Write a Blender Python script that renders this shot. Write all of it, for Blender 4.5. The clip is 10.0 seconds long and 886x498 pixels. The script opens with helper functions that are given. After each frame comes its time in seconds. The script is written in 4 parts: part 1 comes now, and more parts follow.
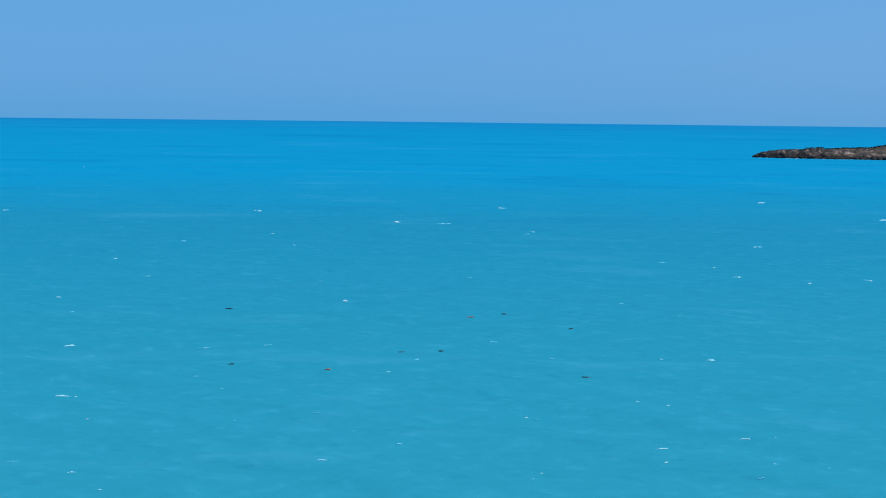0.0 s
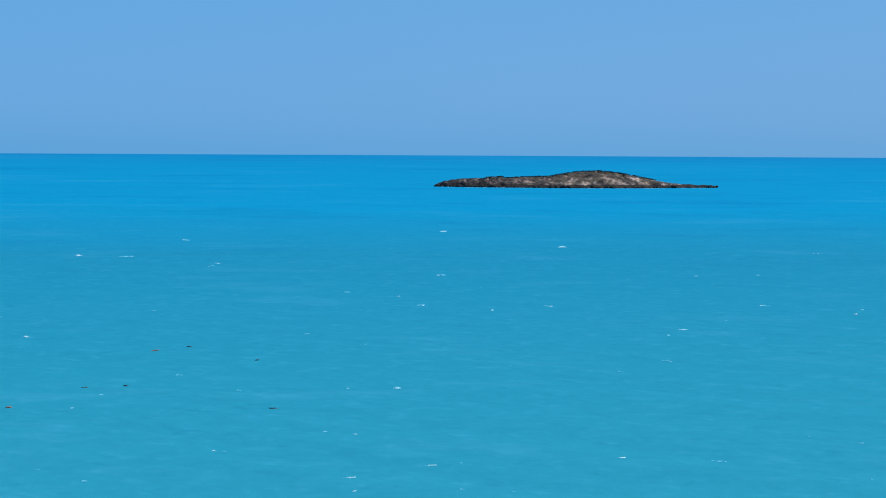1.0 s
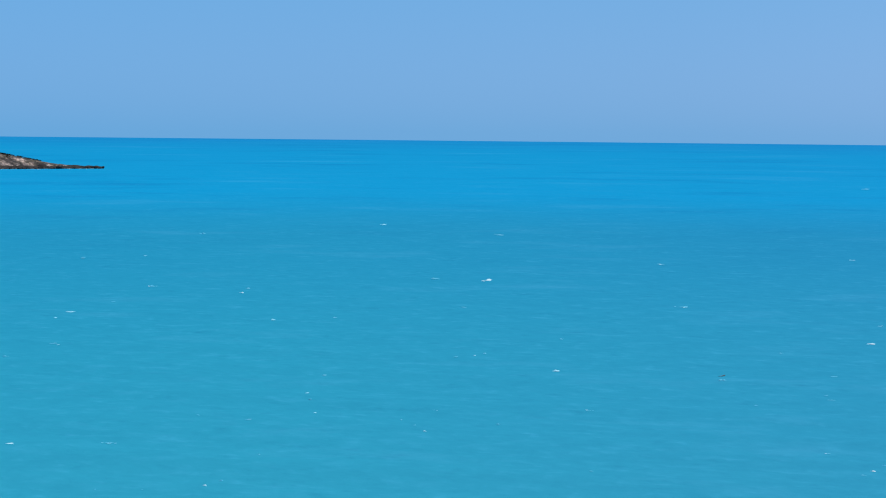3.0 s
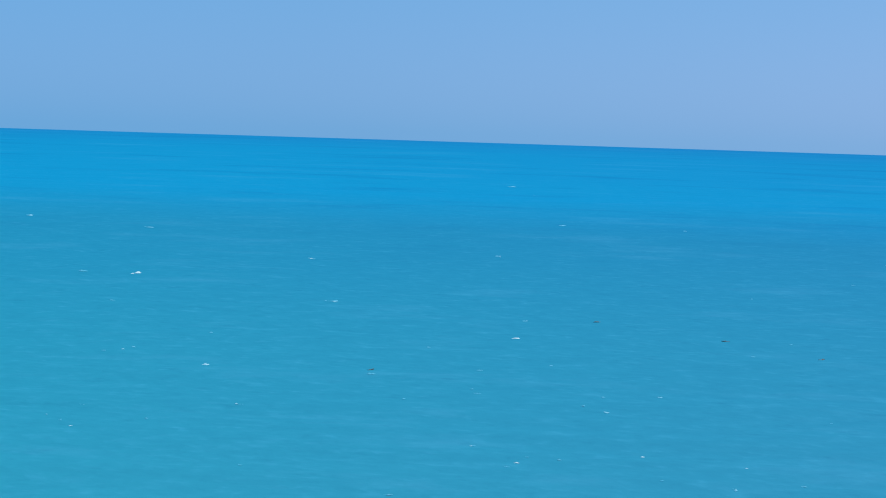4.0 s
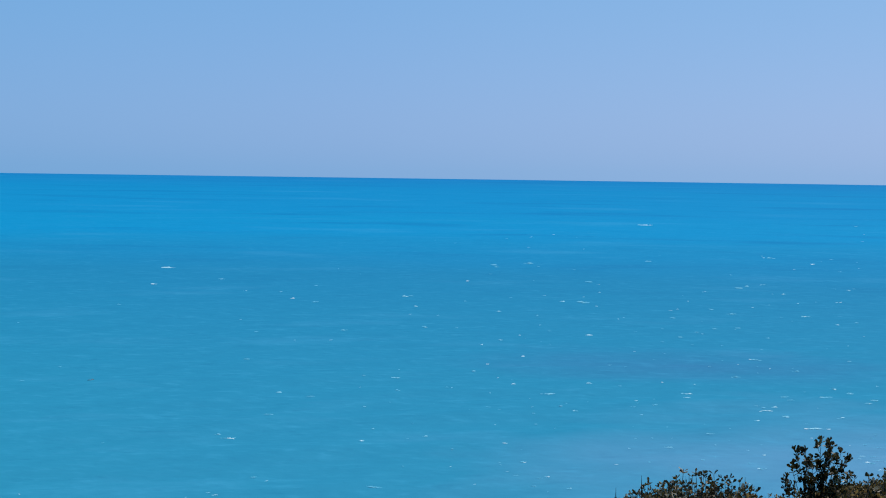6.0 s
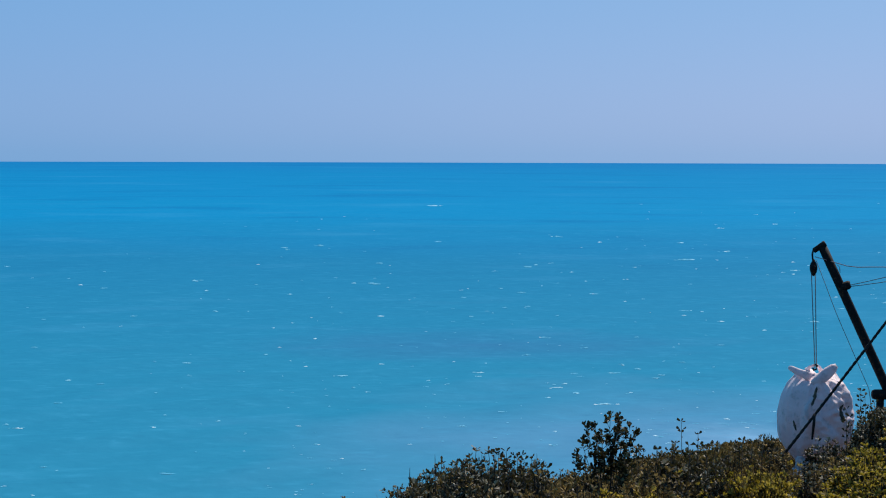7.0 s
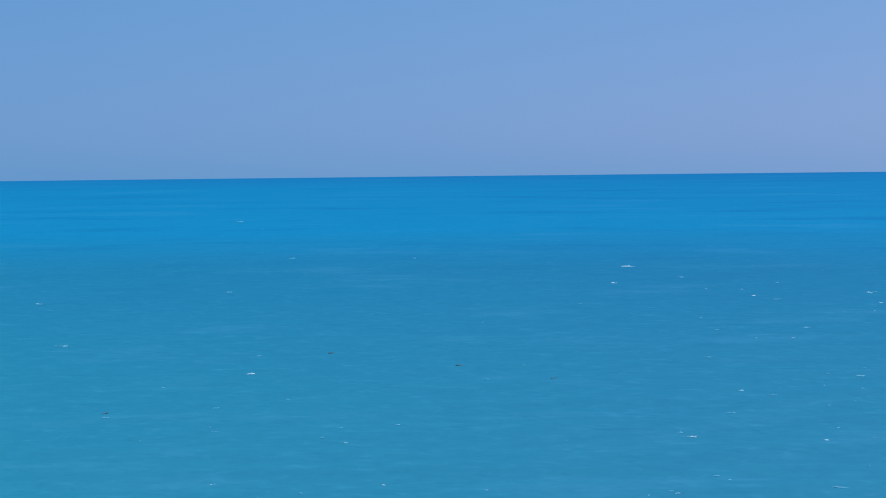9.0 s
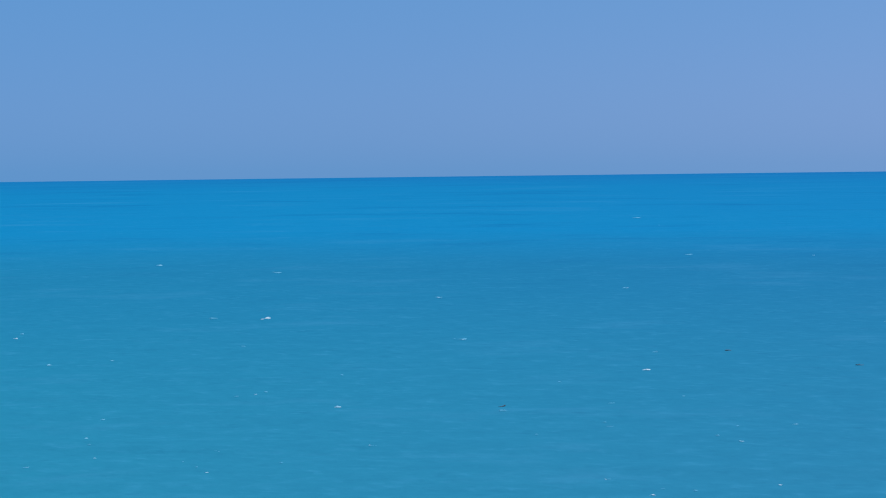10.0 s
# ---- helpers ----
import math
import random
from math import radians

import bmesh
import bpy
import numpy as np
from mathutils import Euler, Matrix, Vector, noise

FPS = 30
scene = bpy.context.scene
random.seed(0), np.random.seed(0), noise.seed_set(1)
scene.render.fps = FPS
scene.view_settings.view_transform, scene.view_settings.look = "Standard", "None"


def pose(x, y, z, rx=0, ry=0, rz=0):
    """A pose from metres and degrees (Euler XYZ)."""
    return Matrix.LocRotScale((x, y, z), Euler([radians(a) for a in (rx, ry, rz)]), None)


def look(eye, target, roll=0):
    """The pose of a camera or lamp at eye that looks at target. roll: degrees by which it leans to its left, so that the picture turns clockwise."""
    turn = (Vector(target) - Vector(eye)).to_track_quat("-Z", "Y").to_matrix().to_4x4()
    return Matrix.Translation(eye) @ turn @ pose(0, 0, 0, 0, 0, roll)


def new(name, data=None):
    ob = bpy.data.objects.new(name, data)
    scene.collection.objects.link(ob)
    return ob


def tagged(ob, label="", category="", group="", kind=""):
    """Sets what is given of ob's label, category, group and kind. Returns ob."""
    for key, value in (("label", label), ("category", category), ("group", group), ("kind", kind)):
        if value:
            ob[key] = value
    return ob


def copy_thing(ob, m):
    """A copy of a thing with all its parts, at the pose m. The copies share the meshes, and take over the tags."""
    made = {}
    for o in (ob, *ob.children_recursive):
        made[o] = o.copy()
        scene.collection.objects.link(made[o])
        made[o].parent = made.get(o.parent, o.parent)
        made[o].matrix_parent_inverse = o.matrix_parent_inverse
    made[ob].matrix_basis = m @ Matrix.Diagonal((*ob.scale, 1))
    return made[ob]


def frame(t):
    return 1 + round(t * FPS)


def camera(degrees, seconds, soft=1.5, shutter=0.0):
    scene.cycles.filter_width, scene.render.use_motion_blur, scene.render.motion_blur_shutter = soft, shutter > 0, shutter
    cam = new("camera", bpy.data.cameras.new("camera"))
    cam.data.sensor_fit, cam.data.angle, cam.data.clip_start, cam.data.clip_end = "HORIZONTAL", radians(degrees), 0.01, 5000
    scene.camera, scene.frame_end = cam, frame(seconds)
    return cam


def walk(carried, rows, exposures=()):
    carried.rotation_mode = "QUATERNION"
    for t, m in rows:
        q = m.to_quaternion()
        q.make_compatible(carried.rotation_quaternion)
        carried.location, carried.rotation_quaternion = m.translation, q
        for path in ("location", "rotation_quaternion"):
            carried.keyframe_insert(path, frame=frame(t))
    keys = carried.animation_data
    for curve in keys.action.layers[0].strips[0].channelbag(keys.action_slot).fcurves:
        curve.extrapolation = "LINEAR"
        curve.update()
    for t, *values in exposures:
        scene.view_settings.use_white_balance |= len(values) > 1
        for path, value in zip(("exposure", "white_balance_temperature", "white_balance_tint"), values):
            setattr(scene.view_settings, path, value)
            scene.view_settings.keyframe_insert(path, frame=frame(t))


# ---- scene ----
EYE = (0.0, 0.0, 20.0)


def view(turn, tilt, lean):
    """Camera pose: degrees clockwise from +y, degrees up, degrees of lean."""
    a, b = radians(turn), radians(tilt)
    d = Vector((math.sin(a) * math.cos(b), math.cos(a) * math.cos(b), math.sin(b)))
    return look(EYE, Vector(EYE) + d * 100.0, lean)


cam = camera(25.0, 10.0, soft=1.1)
PATH = [
    (0.0, -64.259, -3.866, 0.632), (0.3, -62.775, -3.705, 0.514), (0.5, -61.308, -3.487, 0.395),
    (0.7, -58.746, -3.184, 0.296), (1.0, -55.237, -2.917, 0.296), (1.3, -52.083, -2.877, 0.296),
    (1.5, -50.438, -2.925, 0.336), (1.8, -49.123, -3.014, 0.336), (2.0, -47.83, -3.083, 0.395),
    (2.4, -43.987, -3.212, 0.395), (2.7, -40.396, -3.293, 0.474), (3.0, -37.776, -3.338, 0.573),
    (3.2, -36.239, -3.414, 0.593), (4.3, -23.764, -3.203, 2.172), (4.5, -21.042, -3.158, 2.271),
    (5.0, -16.211, -2.718, 2.33), (5.2, -14.334, -2.273, 2.37), (6.3, -5.423, -2.307, 0.316),
    (6.5, -4.73, -2.295, 0.217), (6.8, -2.067, -2.558, 0.119), (7.0, -0.932, -2.711, 0.158),
    (7.2, -0.10, -2.857, 0.158), (7.4, 0.012, -2.955, 0.158), (7.5, 0.0, -2.986, 0.158), (7.7, -1.677, -3.083, 0.079),
    (8.0, -8.376, -3.236, -0.277), (8.3, -13.723, -3.083, -0.514), (8.5, -15.641, -2.646, -0.553),
    (9.0, -20.065, -2.319, -0.612), (9.5, -25.816, -2.29, -0.711), (10.0, -31.406, -2.31, -0.691),
]
walk(cam, [(t, view(a, b, c)) for t, a, b, c in PATH], exposures=[(0.0, 0.52, 6450, 10), (2.5, 0.60, 6580, 10), (4.6, 0.54, 6500, 10), (7.5, 0.40, 6500, 11), (10.0, 0.22, 6250, 20)])

# ---- daylight ----
SUN_TURN, SUN_UP = 32.0, 52.0
world = bpy.data.worlds.new("sky")
scene.world = world
world.use_nodes = True
wn, wl = world.node_tree.nodes, world.node_tree.links
sky = wn.new("ShaderNodeTexSky")
sky.sky_type = "NISHITA"
sky.sun_disc = False
sky.sun_elevation, sky.sun_rotation = radians(SUN_UP), radians(SUN_TURN)
sky.altitude, sky.air_density, sky.dust_density, sky.ozone_density = 20.0, 0.5, 1.2, 10.0
tint = wn.new("ShaderNodeMix")
tint.data_type, tint.blend_type = "RGBA", "MULTIPLY"
tint.inputs[0].default_value = 1.0
tint.inputs[7].default_value = (3.5, 1.30, 1.1, 1)
wl.new(sky.outputs[0], tint.inputs[6])
# even sea haze over the clear sky
haze = wn.new("ShaderNodeMix")
haze.data_type = "RGBA"
haze.inputs[0].default_value = 0.82
haze.inputs[7].default_value = (0.8, 4.35, 8.0, 1)
wl.new(tint.outputs[2], haze.inputs[6])
# the sky pales towards the sun's side
sky_way = wn.new("ShaderNodeTexCoord")
sunward = wn.new("ShaderNodeVectorMath")
sunward.operation = "DOT_PRODUCT"
sunward.inputs[1].default_value = (math.sin(radians(SUN_TURN)), math.cos(radians(SUN_TURN)), 0.0)
wl.new(sky_way.outputs["Generated"], sunward.inputs[0])
spread = wn.new("ShaderNodeMapRange")
spread.inputs["From Min"].default_value, spread.inputs["From Max"].default_value = -1.0, 1.0
wl.new(sunward.outputs["Value"], spread.inputs["Value"])
pale = wn.new("ShaderNodeValToRGB")
pale.color_ramp.elements.remove(pale.color_ramp.elements[1])
for i, (c, rgb) in enumerate(((-0.26, (0.82, 0.91, 0.98)), (0.05, (0.90, 0.93, 0.975)), (0.45, (0.94, 0.935, 0.955)), (0.74, (1.035, 0.985, 0.98)), (0.93, (1.13, 1.075, 1.015)))):
    e = pale.color_ramp.elements.new((c + 1) / 2) if i else pale.color_ramp.elements[0]
    e.position, e.color = (c + 1) / 2, (*(v / 1.2 for v in rgb), 1)
wl.new(spread.outputs[0], pale.inputs["Fac"])
sunlit = wn.new("ShaderNodeMix")
sunlit.data_type, sunlit.blend_type = "RGBA", "MULTIPLY"
sunlit.inputs[0].default_value = 1.0
wl.new(haze.outputs[2], sunlit.inputs[6])
wl.new(pale.outputs["Color"], sunlit.inputs[7])
# and deepens towards the zenith
split = wn.new("ShaderNodeSeparateXYZ")
wl.new(sky_way.outputs["Generated"], split.inputs[0])
deepen = wn.new("ShaderNodeValToRGB")
deepen.color_ramp.elements[0].position, deepen.color_ramp.elements[0].color = 0.13, (1, 1, 1, 1)
deepen.color_ramp.elements[1].position, deepen.color_ramp.elements[1].color = 0.75, (0.38, 0.38, 0.42, 1)
wl.new(split.outputs[2], deepen.inputs["Fac"])
dome = wn.new("ShaderNodeMix")
dome.data_type, dome.blend_type = "RGBA", "MULTIPLY"
dome.inputs[0].default_value = 1.0
wl.new(sunlit.outputs[2], dome.inputs[6])
wl.new(deepen.outputs["Color"], dome.inputs[7])
wl.new(dome.outputs[2], wn["Background"].inputs["Color"])
wn["Background"].inputs["Strength"].default_value = 0.084

lamp = bpy.data.lights.new("sun", "SUN")
lamp.energy, lamp.angle, lamp.color = 3.3, radians(0.53), (1.0, 0.93, 0.84)
sun = new("sun", lamp)
sa, sb = radians(SUN_TURN), radians(SUN_UP)
sun.matrix_world = look((math.sin(sa) * math.cos(sb) * 60, math.cos(sa) * math.cos(sb) * 60, 20 + math.sin(sb) * 60), (0, 0, 20))


# ---- materials ----
class Nodes:
    """A material under construction."""

    def __init__(self, name):
        self.m = bpy.data.materials.new(name)
        self.m.use_nodes = True
        self.n, self.l = self.m.node_tree.nodes, self.m.node_tree.links
        self.b = self.n["Principled BSDF"]
        self.out = self.n["Material Output"]

    def add(self, kind, **values):
        nd = self.n.new("ShaderNode" + kind)
        for k, v in values.items():
            nd.inputs[k.replace("_", " ")].default_value = v
        return nd

    def noise(self, scale, detail=4.0, rough=0.55, vec=None):
        nd = self.add("TexNoise", Scale=scale, Detail=detail, Roughness=rough)
        if vec is not None:
            self.l.new(vec, nd.inputs["Vector"])
        return nd.outputs["Fac"]

    def ramp(self, fac, *stops):
        nd = self.n.new("ShaderNodeValToRGB")
        el = nd.color_ramp.elements
        el.remove(el[1])
        for i, (p, c) in enumerate(stops):
            e = el.new(p) if i else el[0]
            e.position, e.color = p, (*c, 1)
        self.l.new(fac, nd.inputs["Fac"])
        return nd.outputs["Color"]

    def mix(self, fac, a, b, mode="MIX"):
        nd = self.n.new("ShaderNodeMix")
        nd.data_type, nd.blend_type = "RGBA", mode
        for s, v in ((nd.inputs[0], fac), (nd.inputs[6], a), (nd.inputs[7], b)):
            if isinstance(v, (int, float)):
                s.default_value = v
            elif isinstance(v, tuple):
                s.default_value = (*v, 1)
            else:
                self.l.new(v, s)
        return nd.outputs[2]

    def math(self, op, a, b=0.0, clamp=False):
        nd = self.n.new("ShaderNodeMath")
        nd.operation, nd.use_clamp = op, clamp
        for s, v in zip(nd.inputs, (a, b)):
            if isinstance(v, (int, float)):
                s.default_value = v
            else:
                self.l.new(v, s)
        return nd.outputs[0]

    def bump(self, height, strength, distance):
        nd = self.add("Bump", Strength=strength, Distance=distance)
        self.l.new(height, nd.inputs["Height"])
        self.l.new(nd.outputs[0], self.b.inputs["Normal"])
        return nd

    def place(self):
        return self.n.new("ShaderNodeNewGeometry").outputs["Position"]

    def math_vec(self, vec):
        nd = self.add("Mapping", Location=(31.0, 17.0, 5.0), Scale=(1.0, 1.0, 2.2))
        self.l.new(vec, nd.inputs["Vector"])
        return nd.outputs[0]

    def local(self):
        return self.n.new("ShaderNodeTexCoord").outputs["Object"]

    def island(self):
        return self.n.new("ShaderNodeNewGeometry").outputs["Random Per Island"]

    def own(self):
        return self.n.new("ShaderNodeObjectInfo").outputs["Random"]

    def set(self, **values):
        for k, v in values.items():
            self.b.inputs[k.replace("_", " ")].default_value = v
        return self

    def color(self, c):
        self.l.new(c, self.b.inputs["Base Color"])
        return self


def sea_material():
    k = Nodes("sea_water")
    pos = k.place()
    sep = k.n.new("ShaderNodeSeparateXYZ")
    k.l.new(pos, sep.inputs[0])
    x, y = sep.outputs[0], sep.outputs[1]
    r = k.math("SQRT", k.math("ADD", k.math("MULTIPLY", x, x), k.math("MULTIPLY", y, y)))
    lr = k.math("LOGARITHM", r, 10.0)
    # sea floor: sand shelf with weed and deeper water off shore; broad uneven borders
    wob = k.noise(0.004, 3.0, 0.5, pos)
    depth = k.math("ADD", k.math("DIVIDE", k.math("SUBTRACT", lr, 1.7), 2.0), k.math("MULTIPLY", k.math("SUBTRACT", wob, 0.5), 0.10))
    # zones run by distance from the lookout; last stop lightened for horizon haze
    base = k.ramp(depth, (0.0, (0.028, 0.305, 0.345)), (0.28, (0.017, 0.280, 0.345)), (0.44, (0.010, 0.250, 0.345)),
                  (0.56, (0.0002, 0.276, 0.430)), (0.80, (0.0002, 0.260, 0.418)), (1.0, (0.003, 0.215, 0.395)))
    # bluer water over the deeper floor off the headland, and a pale sand shoal at its foot
    off = k.math("MULTIPLY", k.math("MULTIPLY", k.math("ADD", k.math("ARCTAN2", x, y), 0.75), 2.0, True), k.math("MULTIPLY", k.math("SUBTRACT", 0.60, depth), 8.0, True))
    base = k.mix(off, base, k.mix(1.0, base, (1.1, 0.885, 0.985), "MULTIPLY"))
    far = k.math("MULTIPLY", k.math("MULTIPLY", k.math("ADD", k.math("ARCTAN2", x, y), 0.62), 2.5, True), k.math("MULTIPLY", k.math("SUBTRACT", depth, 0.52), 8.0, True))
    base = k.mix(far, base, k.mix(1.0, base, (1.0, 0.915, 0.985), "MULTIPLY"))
    sx, sy = k.math("DIVIDE", k.math("SUBTRACT", x, 18.0), 50.0), k.math("DIVIDE", k.math("SUBTRACT", y, 126.0), 72.0)
    shoal = k.math("SUBTRACT", 1.25, k.math("ADD", k.math("SQRT", k.math("ADD", k.math("MULTIPLY", sx, sx), k.math("MULTIPLY", sy, sy))), k.noise(0.03, 3.0, 0.5, pos)), True)
    base = k.mix(k.math("MULTIPLY", shoal, 0.75, True), base, (0.18, 0.33, 0.45))
    ax, ay = k.math("DIVIDE", k.math("SUBTRACT", x, 19.5), 7.0), k.math("DIVIDE", k.math("SUBTRACT", y, 141.0), 9.0)
    wash = k.math("SUBTRACT", 1.35, k.math("ADD", k.math("SQRT", k.math("ADD", k.math("MULTIPLY", ax, ax), k.math("MULTIPLY", ay, ay))), k.noise(0.35, 5.0, 0.65, pos)), True)
    base = k.mix(k.math("MULTIPLY", wash, 0.35, True), base, (0.42, 0.62, 0.70))
    # long weed streaks and paler shoals lying along the shelf
    shelf = k.n.new("ShaderNodeCombineXYZ")
    turn = k.math("ARCTAN2", x, y)
    k.l.new(k.math("MULTIPLY", turn, 9.0), shelf.inputs[0])
    k.l.new(k.math("MULTIPLY", lr, 26.0), shelf.inputs[1])
    band = k.noise(1.0, 5.0, 0.6, shelf.outputs[0])
    weed = k.math("MULTIPLY", k.ramp(band, (0.30, (1, 1, 1)), (0.46, (0, 0, 0))), k.math("MULTIPLY", k.math("SUBTRACT", depth, 0.36), 5.0, True))
    base = k.mix(weed, base, k.mix(1.0, base, (0.72, 0.84, 0.90), "MULTIPLY"))
    base = k.mix(k.ramp(band, (0.56, (0, 0, 0)), (0.72, (0.5, 0.5, 0.5))), base, k.mix(0.22, base, (0.12, 0.45, 0.60)))
    # a dull purplish weed bed off the point
    wx, wy = k.math("DIVIDE", turn, 0.13), k.math("DIVIDE", k.math("SUBTRACT", lr, 2.32), 0.045)
    bed = k.math("SUBTRACT", 1.5, k.math("ADD", k.math("SQRT", k.math("ADD", k.math("MULTIPLY", wx, wx), k.math("MULTIPLY", wy, wy))), k.noise(0.05, 4.0, 0.6, pos)), True)
    base = k.mix(k.math("MULTIPLY", bed, 0.9, True), base, k.mix(1.0, base, (1.9, 0.84, 0.93), "MULTIPLY"))
    # chop painted in: crests pale as if catching the sky, troughs darker, in loose patches
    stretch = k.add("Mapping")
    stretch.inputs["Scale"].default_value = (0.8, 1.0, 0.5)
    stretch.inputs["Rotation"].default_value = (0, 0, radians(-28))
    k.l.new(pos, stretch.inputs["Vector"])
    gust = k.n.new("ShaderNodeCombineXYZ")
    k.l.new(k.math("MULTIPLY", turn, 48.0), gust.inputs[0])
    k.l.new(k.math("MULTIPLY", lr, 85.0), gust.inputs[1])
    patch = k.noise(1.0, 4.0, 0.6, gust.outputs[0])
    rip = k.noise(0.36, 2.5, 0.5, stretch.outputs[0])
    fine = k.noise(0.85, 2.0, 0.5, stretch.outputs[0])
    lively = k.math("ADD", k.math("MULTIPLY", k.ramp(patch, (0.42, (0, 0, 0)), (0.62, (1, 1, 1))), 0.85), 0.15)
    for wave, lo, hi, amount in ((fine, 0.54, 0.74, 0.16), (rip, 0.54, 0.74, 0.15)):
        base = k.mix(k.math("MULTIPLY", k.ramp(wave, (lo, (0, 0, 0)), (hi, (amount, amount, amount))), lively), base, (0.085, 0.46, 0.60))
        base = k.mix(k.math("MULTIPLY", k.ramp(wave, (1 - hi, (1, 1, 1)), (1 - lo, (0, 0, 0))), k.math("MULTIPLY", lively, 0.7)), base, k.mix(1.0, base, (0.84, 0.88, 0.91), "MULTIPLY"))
    # the same painted chop farther out, told apart only as short dashes
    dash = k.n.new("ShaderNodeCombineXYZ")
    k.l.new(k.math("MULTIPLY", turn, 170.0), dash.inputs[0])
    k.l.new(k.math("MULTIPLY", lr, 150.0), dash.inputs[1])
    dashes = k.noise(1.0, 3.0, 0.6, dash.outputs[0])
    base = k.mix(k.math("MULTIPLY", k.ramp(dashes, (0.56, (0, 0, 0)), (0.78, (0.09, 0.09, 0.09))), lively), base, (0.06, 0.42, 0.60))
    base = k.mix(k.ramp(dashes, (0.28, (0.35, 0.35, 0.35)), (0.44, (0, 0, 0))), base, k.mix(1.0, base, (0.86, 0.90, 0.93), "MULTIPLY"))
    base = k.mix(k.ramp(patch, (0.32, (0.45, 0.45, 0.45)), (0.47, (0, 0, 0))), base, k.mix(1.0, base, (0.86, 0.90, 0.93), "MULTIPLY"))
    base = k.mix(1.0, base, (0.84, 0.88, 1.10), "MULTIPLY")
    h = k.math("ADD", rip, k.math("MULTIPLY", fine, 0.4))
    bump = k.bump(h, 0.14, 0.5)
    # light from within the water, and a thin mirror of wavelets
    body, skin, mx = k.n.new("ShaderNodeBsdfDiffuse"), k.n.new("ShaderNodeBsdfGlossy"), k.n.new("ShaderNodeMixShader")
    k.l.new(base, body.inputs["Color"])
    skin.inputs["Roughness"].default_value = 0.5
    mx.inputs[0].default_value = 0.011
    for nd in (body, skin):
        k.l.new(bump.outputs[0], nd.inputs["Normal"])
    k.l.new(body.outputs[0], mx.inputs[1])
    k.l.new(skin.outputs[0], mx.inputs[2])
    k.l.new(mx.outputs[0], k.out.inputs["Surface"])
    return k.m


def foam_material():
    k = Nodes("foam")
    k.color(k.ramp(k.island(), (0.0, (0.05, 0.42, 0.62)), (0.45, (0.09, 0.52, 0.74)), (0.68, (0.20, 0.66, 0.86)), (0.86, (0.42, 0.82, 0.96)), (1.0, (0.74, 0.94, 1.0))))
    k.set(Roughness=0.8)
    tr, mx = k.n.new("ShaderNodeBsdfTranslucent"), k.n.new("ShaderNodeMixShader")
    k.l.new(k.b.inputs["Base Color"].links[0].from_socket, tr.inputs["Color"])
    mx.inputs[0].default_value = 0.25
    k.l.new(k.b.outputs[0], mx.inputs[1])
    k.l.new(tr.outputs[0], mx.inputs[2])
    k.l.new(mx.outputs[0], k.out.inputs["Surface"])
    return k.m


def leaf_material(name, dark, mid, light, gloss=0.45, through_light=0.3, glow=(0.05, 0.05, 0.02)):
    k = Nodes(name)
    # near-black share of leaves paints in shaded gaps, pale share the glossy highlights
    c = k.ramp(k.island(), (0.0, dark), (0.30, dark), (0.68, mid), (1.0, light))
    spot = k.noise(14.0, 3.0, 0.6, k.place())
    c = k.mix(k.ramp(spot, (0.55, (0, 0, 0)), (0.8, (0.6, 0.6, 0.6))), c, k.mix(0.3, c, (0.13, 0.11, 0.05)))
    own = k.ramp(k.own(), (0.0, (0.62, 0.62, 0.6)), (0.5, (1, 0.97, 0.95)), (1.0, (1.15, 1.05, 0.88)))
    c = k.mix(1.0, c, own, "MULTIPLY")
    k.color(c)
    k.set(Roughness=gloss, Specular_IOR_Level=0.12)
    tr = k.n.new("ShaderNodeBsdfTranslucent")
    k.l.new(k.mix(0.6, c, glow), tr.inputs["Color"])
    mx = k.n.new("ShaderNodeMixShader")
    mx.inputs[0].default_value = through_light
    k.l.new(k.b.outputs[0], mx.inputs[1])
    k.l.new(tr.outputs[0], mx.inputs[2])
    k.l.new(mx.outputs[0], k.out.inputs["Surface"])
    return k.m


def plain_material(name, a, b, scale, rough, bump=0.4, dist=0.01, metal=0.0, spots=None, local=True):
    k = Nodes(name)
    vec = k.local() if local else k.place()
    c = k.ramp(k.noise(scale, 6.0, 0.62, vec), (0.32, a), (0.68, b))
    if spots:
        c = k.mix(k.ramp(k.noise(scale * 3.1, 5.0, 0.7, vec), (0.56, (0, 0, 0)), (0.66, (1, 1, 1))), c, spots)
    k.color(c)
    k.set(Roughness=rough, Metallic=metal)
    k.bump(k.noise(scale * 4.0, 6.0, 0.65, vec), bump, dist)
    return k.m


